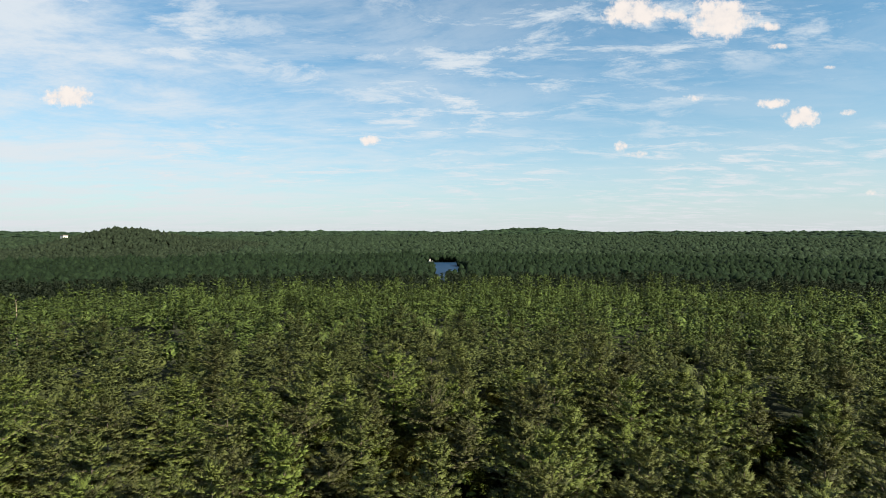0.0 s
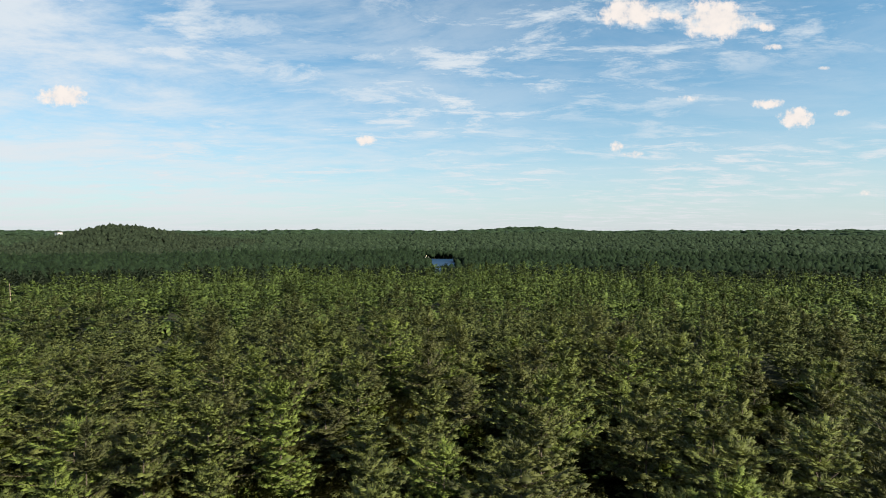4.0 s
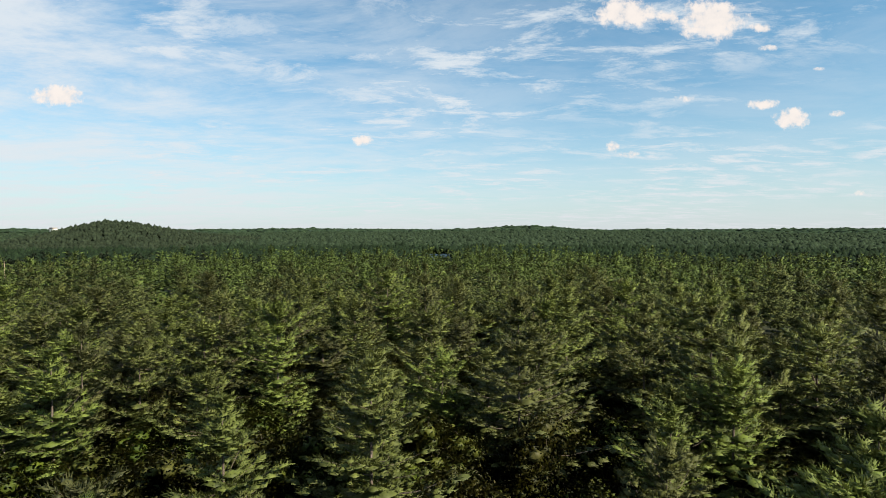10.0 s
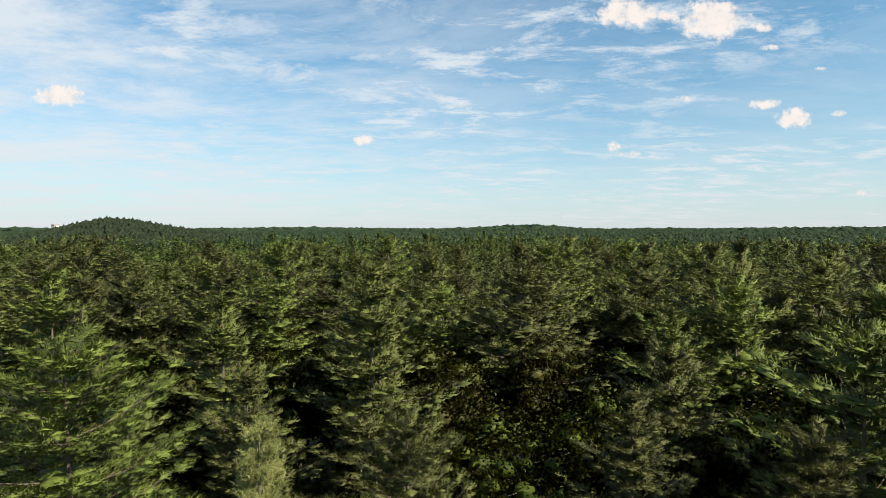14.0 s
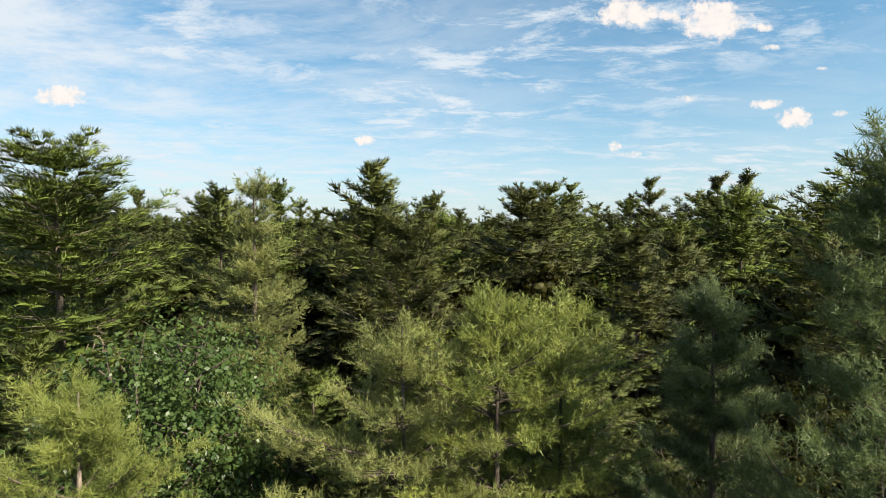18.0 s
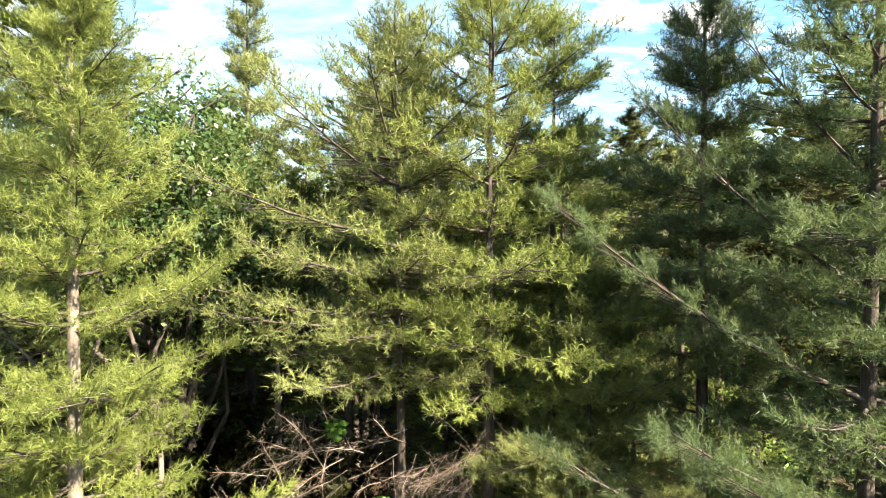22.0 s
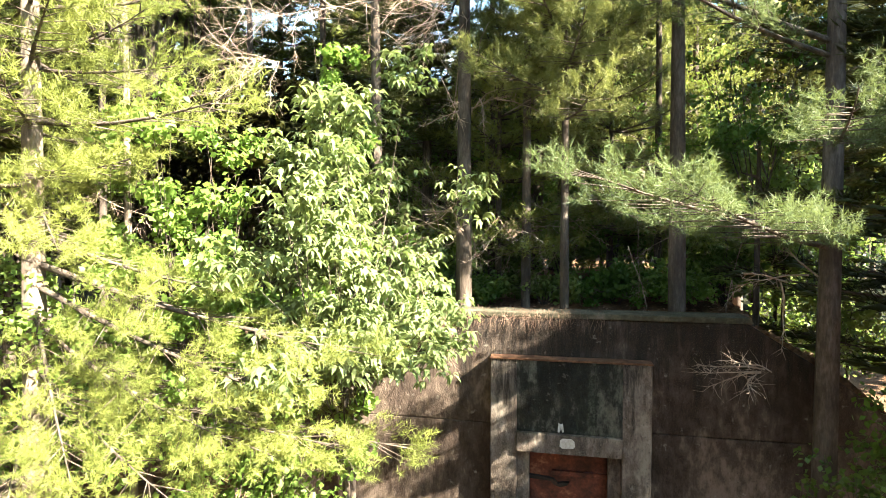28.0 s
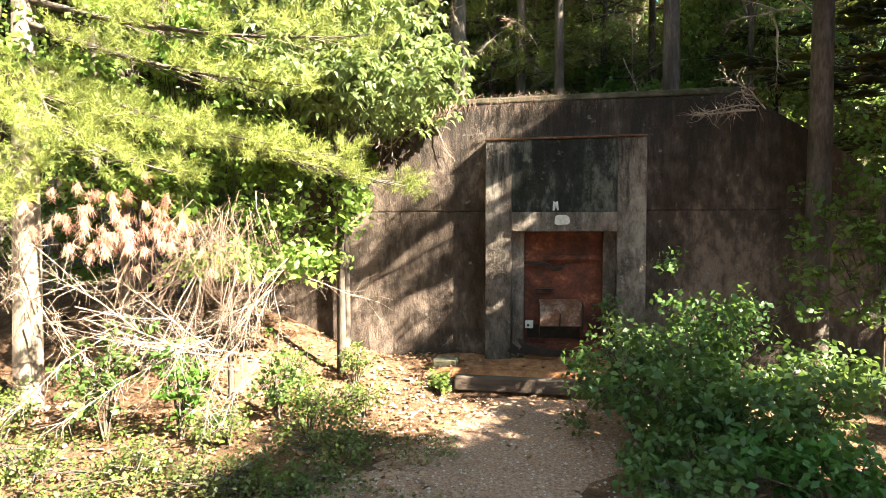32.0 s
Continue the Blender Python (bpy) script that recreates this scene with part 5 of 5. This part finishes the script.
def brush(name, x, y, z, spread, count, length, mat, label, seed, aim=(0, 0, 0.4), thick=0.012, fork=5):
    """Dead branches: long bare limbs that fork into thin twigs."""
    rng = np.random.default_rng(seed)
    segs = []
    for i in range(count):
        a = rng.normal(0, 1, 3) * spread * [1, 0.7, 0.35]
        d = unit(rng.normal(0, 0.55, 3) + aim)
        L = length * rng.uniform(0.5, 1.1)
        pts = [a]
        for k in range(4):
            d = unit(d + rng.normal(0, 0.16, 3) + [0, 0, -0.05])
            pts.append(pts[-1] + d * L / 4)
        for k in range(4):
            segs.append([*pts[k], thick * (1 - k / 4) + 0.003, *pts[k + 1], thick * (1 - (k + 1) / 4) + 0.003])
            for j in range(fork if k else 1):
                s = pts[k] + (pts[k + 1] - pts[k]) * rng.uniform()
                e = unit(d * 0.9 + rng.normal(0, 0.6, 3))
                l2 = L * rng.uniform(0.12, 0.32)
                m = s + e * l2 * 0.5
                t = m + unit(e + rng.normal(0, 0.35, 3) + [0, 0, -0.15]) * l2 * 0.5
                segs += [[*s, thick * 0.4, *m, thick * 0.28], [*m, thick * 0.28, *t, 0.0015]]
    v, f = tubes(segs, 3)
    ob = tagged(new(name, raw_mesh(name, v, f, mat)), label, "branches", kind="stuff")
    ob.matrix_basis = pose(x, y, z)
    return ob


brush("dead_brush", -2.15, 6.5, 2.35, 0.24, 30, 1.4, TWIG_DEAD, "curtain of brown dead twigs hanging below the pine boughs", 82, (-0.10, -0.15, -1.6), 0.004, 9)
brush("dead_brush", -1.75, 6.6, 1.6, 0.26, 16, 1.5, TWIG_PALE, "pale dead branches drooping to the ground below the pine", 81, (-0.50, -0.30, -1.3), 0.0045, 8)
brush("dead_brush", -1.9, 6.3, 0.75, 0.22, 9, 1.9, TWIG_PALE, "bleached fallen boughs spread over the ground", 98, (-0.95, -0.30, -0.22), 0.008, 10)
brush("dead_brush", -4.0, 7.0, 1.1, 0.55, 16, 1.6, TWIG, "tangle of dead twigs under the pine", 83, (0.5, -0.2, 0.05), 0.007, 8)
brush("dead_brush", -5.6, 7.2, 2.2, 0.6, 18, 1.6, TWIG_PALE, "dead lower branches round the pine trunk", 84, (0.3, -0.4, 0.1), 0.008, 8)
brush("dead_branches", -1.8, 9.5, 9.4, 0.7, 30, 1.25, TWIG, "dead brown lower branches of the pines", 85, (-0.8, -0.5, 0.0), 0.004, 9)
brush("dead_branches", 0.6, 9.3, 9.4, 0.55, 36, 1.3, TWIG, "dead brown twigs below the pine crown", 86, (-0.6, -0.5, -0.3), 0.004, 9)
brush("dead_branches", -2.2, 9.0, 8.3, 0.25, 12, 1.3, TWIG_PALE, "pale dead branch spray", 87, (-0.9, -0.4, -0.1), 0.0045, 10)
brush("dead_branches", 1.5, 10.0, 8.0, 0.5, 10, 1.6, TWIG, "dead lower twigs of the pines", 88, (0.2, -0.4, -0.2), 0.009, 6)
brush("dead_branches", 0.3, 9.6, 5.6, 0.6, 16, 1.5, TWIG, "brown brush at the edge of the mound", 89, (-0.2, -0.5, -0.4), 0.009, 6)
brush("dead_branches", -0.3, 9.35, 4.0, 0.45, 16, 0.8, TWIG_PALE, "dry grass and roots hanging over the wall's edge", 90, (-0.2, -0.5, -0.9), 0.006, 5)
brush("dead_branches", 4.75, 7.0, 3.75, 0.05, 5, 1.3, TWIG_PALE, "bare pale twig spray of the tall pine", 91, (-0.9, -0.1, 0.25), 0.010, 8)
brush("dead_branches", 5.2, 6.9, 5.0, 0.1, 4, 1.3, TWIG_PALE, "bare pale branch of the tall pine", 92, (-0.9, 0.0, 0.0), 0.014, 5)
brush("dead_branches", -7.5, 11.0, 6.0, 1.2, 20, 1.8, TWIG, "dead lower branches in the dark wood", 93, (0.1, -0.4, 0.1), 0.010, 5)
brush("dead_branches", 2.4, 10.9, 5.6, 0.9, 26, 1.6, TWIG, "dead twigs low on the trunks behind the wall", 104, (-0.3, -0.5, 0.0), 0.005, 8)
brush("dead_branches", 4.2, 12.5, 6.2, 1.6, 30, 1.8, TWIG, "dead lower branches over the mound", 94, (0, -0.3, 0.0), 0.010, 5)
brush("dead_branches", -11.5, 19.0, 15.2, 0.5, 8, 2.0, TWIG_PALE, "pale dead limbs inside the big pine", 95, (0.4, -0.7, -0.1), 0.016, 4)

# dry grass and needles that hang over the coping
rng = np.random.default_rng(96)
p = np.stack([np.concatenate([rng.uniform(-1.9, 0.6, 60), rng.uniform(-3.0, -1.8, 120)]), rng.uniform(-0.06, 0.1, 180), np.full(180, 4.29)], 1)
p[60:, 2] = 3.66 + (p[60:, 0] + 3.0) * 0.5
v = needles(rng, p, np.repeat([[0.0, -0.55, -0.75]], 180, 0), 8, 0.34, 0.005, 0.4, 0.0)
ob = tagged(new("dry_grass", raw_mesh("dry_grass", v, tri_faces(v), TWIG_DEAD)), "dry grass and dead needles hanging over the wall's top", "grass", kind="stuff")
ob.matrix_basis = BUNKER

# rust-red dead needles on a hanging bough
rng = np.random.default_rng(97)
p = np.array([-2.95, 5.9, 2.15]) + rng.normal(0, 1, (80, 3)) * [0.42, 0.2, 0.2]
v = needles(rng, p - np.array([-2.95, 5.9, 2.15]), np.repeat([[0.1, -0.1, -0.9]], 80, 0), 46, 0.13, 0.005, 0.5, -0.3)
ob = tagged(new("dead_bough", raw_mesh("dead_bough", v, tri_faces(v), RUST_LEAF)), "bough with rust-red dead needles", "branch", kind="stuff")
ob.matrix_basis = pose(-2.95, 5.9, 2.15)

# the thin pale trunk on the lit side, bark coloured sun-bright, and other bare stems
for i, (x, y, top, r, lean) in enumerate([(-4.7, 9.4, 9.5, 0.075, 0.0), (-7.2, 8.6, 9.0, 0.12, 0.01), (-8.3, 9.8, 10, 0.10, -0.01), (-3.3, 11.6, 11, 0.09, 0.0), (-6.2, 11.3, 11, 0.09, 0.01),
                                          (-1.9, 12.2, 11, 0.10, 0), (1.8, 12.0, 11, 0.09, 0.0), (3.6, 12.9, 11, 0.10, 0.0), (5.4, 11.6, 11, 0.09, -0.01), (7.0, 13.2, 11, 0.10, 0)]):
    z = ground_z(x, y)
    zs = np.linspace(-0.3, top - z, 7)
    rows = [[lean * a, 0.02 * math.sin(a), a, r * (1 - 0.06 * k), lean * b, 0.02 * math.sin(b), b, r * (1 - 0.06 * (k + 1))] for k, (a, b) in enumerate(zip(zs[:-1], zs[1:]))]
    v, f = chain(rows, 8)
    me = raw_mesh("bare_stem", v, f, PALE_LIT_BARK if i < 2 else BARK)
    me.shade_smooth()
    ob = tagged(new("tree_trunk", me), "thin pale trunk, its bark brightened for the sun" if i < 2 else "slim dark trunk in the shade of the woods", "trunk", "bare trunks")
    ob.matrix_basis = pose(x, y, z)

# dry leaves on the ground
rng = np.random.default_rng(99)
pts = []
while len(pts) < 5200:
    x, y = rng.uniform(-7.5, 5.5), rng.uniform(2.5, 9.6)
    u, v, _ = BINV @ Vector((x, y, 0))
    if v < -0.05 and (rng.uniform() < (1.0 if u < -1.3 else 0.3)):
        pts.append((x, y, ground_z(x, y) + 0.03))
v = leaves(rng, np.array(pts), 0.085, 0.35)
tagged(new("leaf_litter", raw_mesh("leaf_litter", v, quad_faces(v), DRY_LEAF)), "dry brown leaves strewn over the ground", "leaves", kind="stuff")
pts = [(u, v) for u, v in zip(rng.uniform(-3, 4.5, 2600), rng.uniform(0.5, 9, 2600))]
pts = np.array([(*(BUNKER @ Vector((u, v, 0)))[:2], 0) for u, v in pts])
pts[:, 2] = [ground_z(x, y) + 0.02 for x, y, _ in pts]
v = leaves(rng, pts, 0.09, 0.3)
tagged(new("roof_litter", raw_mesh("roof_litter", v, quad_faces(v), DRY_LEAF)), "rust-brown needles and leaves on the mound", "leaves", kind="stuff")

# low green cover and small stones
rng = np.random.default_rng(101)
pts = []
while len(pts) < 10000:
    x, y = rng.uniform(-6.5, 0.6), rng.uniform(2.6, 6.6)
    u, v, _ = BINV @ Vector((x, y, 0))
    if u < -1.9 - 0.1 * v - smooth(-v, 2, 9) * 1.1 + 0.9 and noise.noise(Vector((x * 1.3, y * 1.3, 0))) > -0.12 + 0.25 * (y > 5.4):
        pts.append((x, y, ground_z(x, y) + rng.uniform(0.02, 0.14)))
v = leaves(rng, np.array(pts), 0.042, 0.5)
tagged(new("ground_cover", raw_mesh("ground_cover", v, quad_faces(v), WEED)), "low green weeds over the sunny ground", "weeds", kind="stuff")
v, f = [], []
for i in range(1500):
    uu, vv = rng.uniform(-2.6, 1.6), rng.uniform(-6.5, -1.35)
    x, y, _ = BUNKER @ Vector((uu, vv, 0))
    r = rng.uniform(0.008, 0.024)
    z = ground_z(x, y) + 0.026
    k = len(v)
    v += [(x + r, y, z), (x, y + r * 0.8, z), (x - r, y, z), (x, y - r * 0.9, z), (x, y, z + r * 0.7)]
    f += [(k, k + 1, k + 4), (k + 1, k + 2, k + 4), (k + 2, k + 3, k + 4), (k + 3, k, k + 4)]
tagged(new("gravel", raw_mesh("gravel", v, f, PEBBLE)), "small grey stones on the path", "gravel", kind="stuff")

# far houses by the lake and on the hill
def house(x, y, w, d, h, turn, label):
    z = ground_z(x, y)
    ob = tagged(new("house"), label, "house", "far houses")
    ob.matrix_basis = pose(x, y, z, 0, 0, turn)
    block("wall", -w / 2, w / 2, -d / 2, d / 2, -1.0, h, WHITE_PAINT, ob, bevel=0.02)
    prism("roof", [(-w / 2 - 0.5, h), (w / 2 + 0.5, h), (w / 2 - 1.0, h + 2.6), (-w / 2 + 1.0, h + 2.6)], -d / 2 - 0.4, d / 2 + 0.4, ROOF, ob, "grey shingled roof")
    for k in range(3):
        x0 = -w / 2 + w * (k + 0.5) / 3 - 0.7
        block("window", x0, x0 + 1.4, -d / 2 - 0.05, -d / 2 + 0.1, h * 0.35, h * 0.75, DARK_STEEL, ob, bevel=0.01)


house(-22, 1095, 15, 9, 6.5, 8, "white house on the far lake shore")
house(-818, 1190, 13, 9, 17, -30, "white house high on the wooded hill")
house(-262, 1060, 9, 7, 10, 0, "white house among far trees")
house(-165, 1120, 8, 6, 9, 0, "small pale house among far trees")
house(196, 545, 5, 4, 8, 0, "small pale shed at the edge of the marsh")
# a dead grey trunk that stands above the woods
z = ground_z(-175, 225)
v, f = chain([[0, 0, 0, 0.3, 0.3, 0, 10, 0.22], [0.3, 0, 10, 0.22, 0.1, 0, 20, 0.08]], 6)
ob = tagged(new("dead_tree", raw_mesh("dead_tree", v, f, TWIG_PALE)), "bare grey dead tree above the canopy", "tree")
ob.matrix_basis = pose(-175, 225, z)
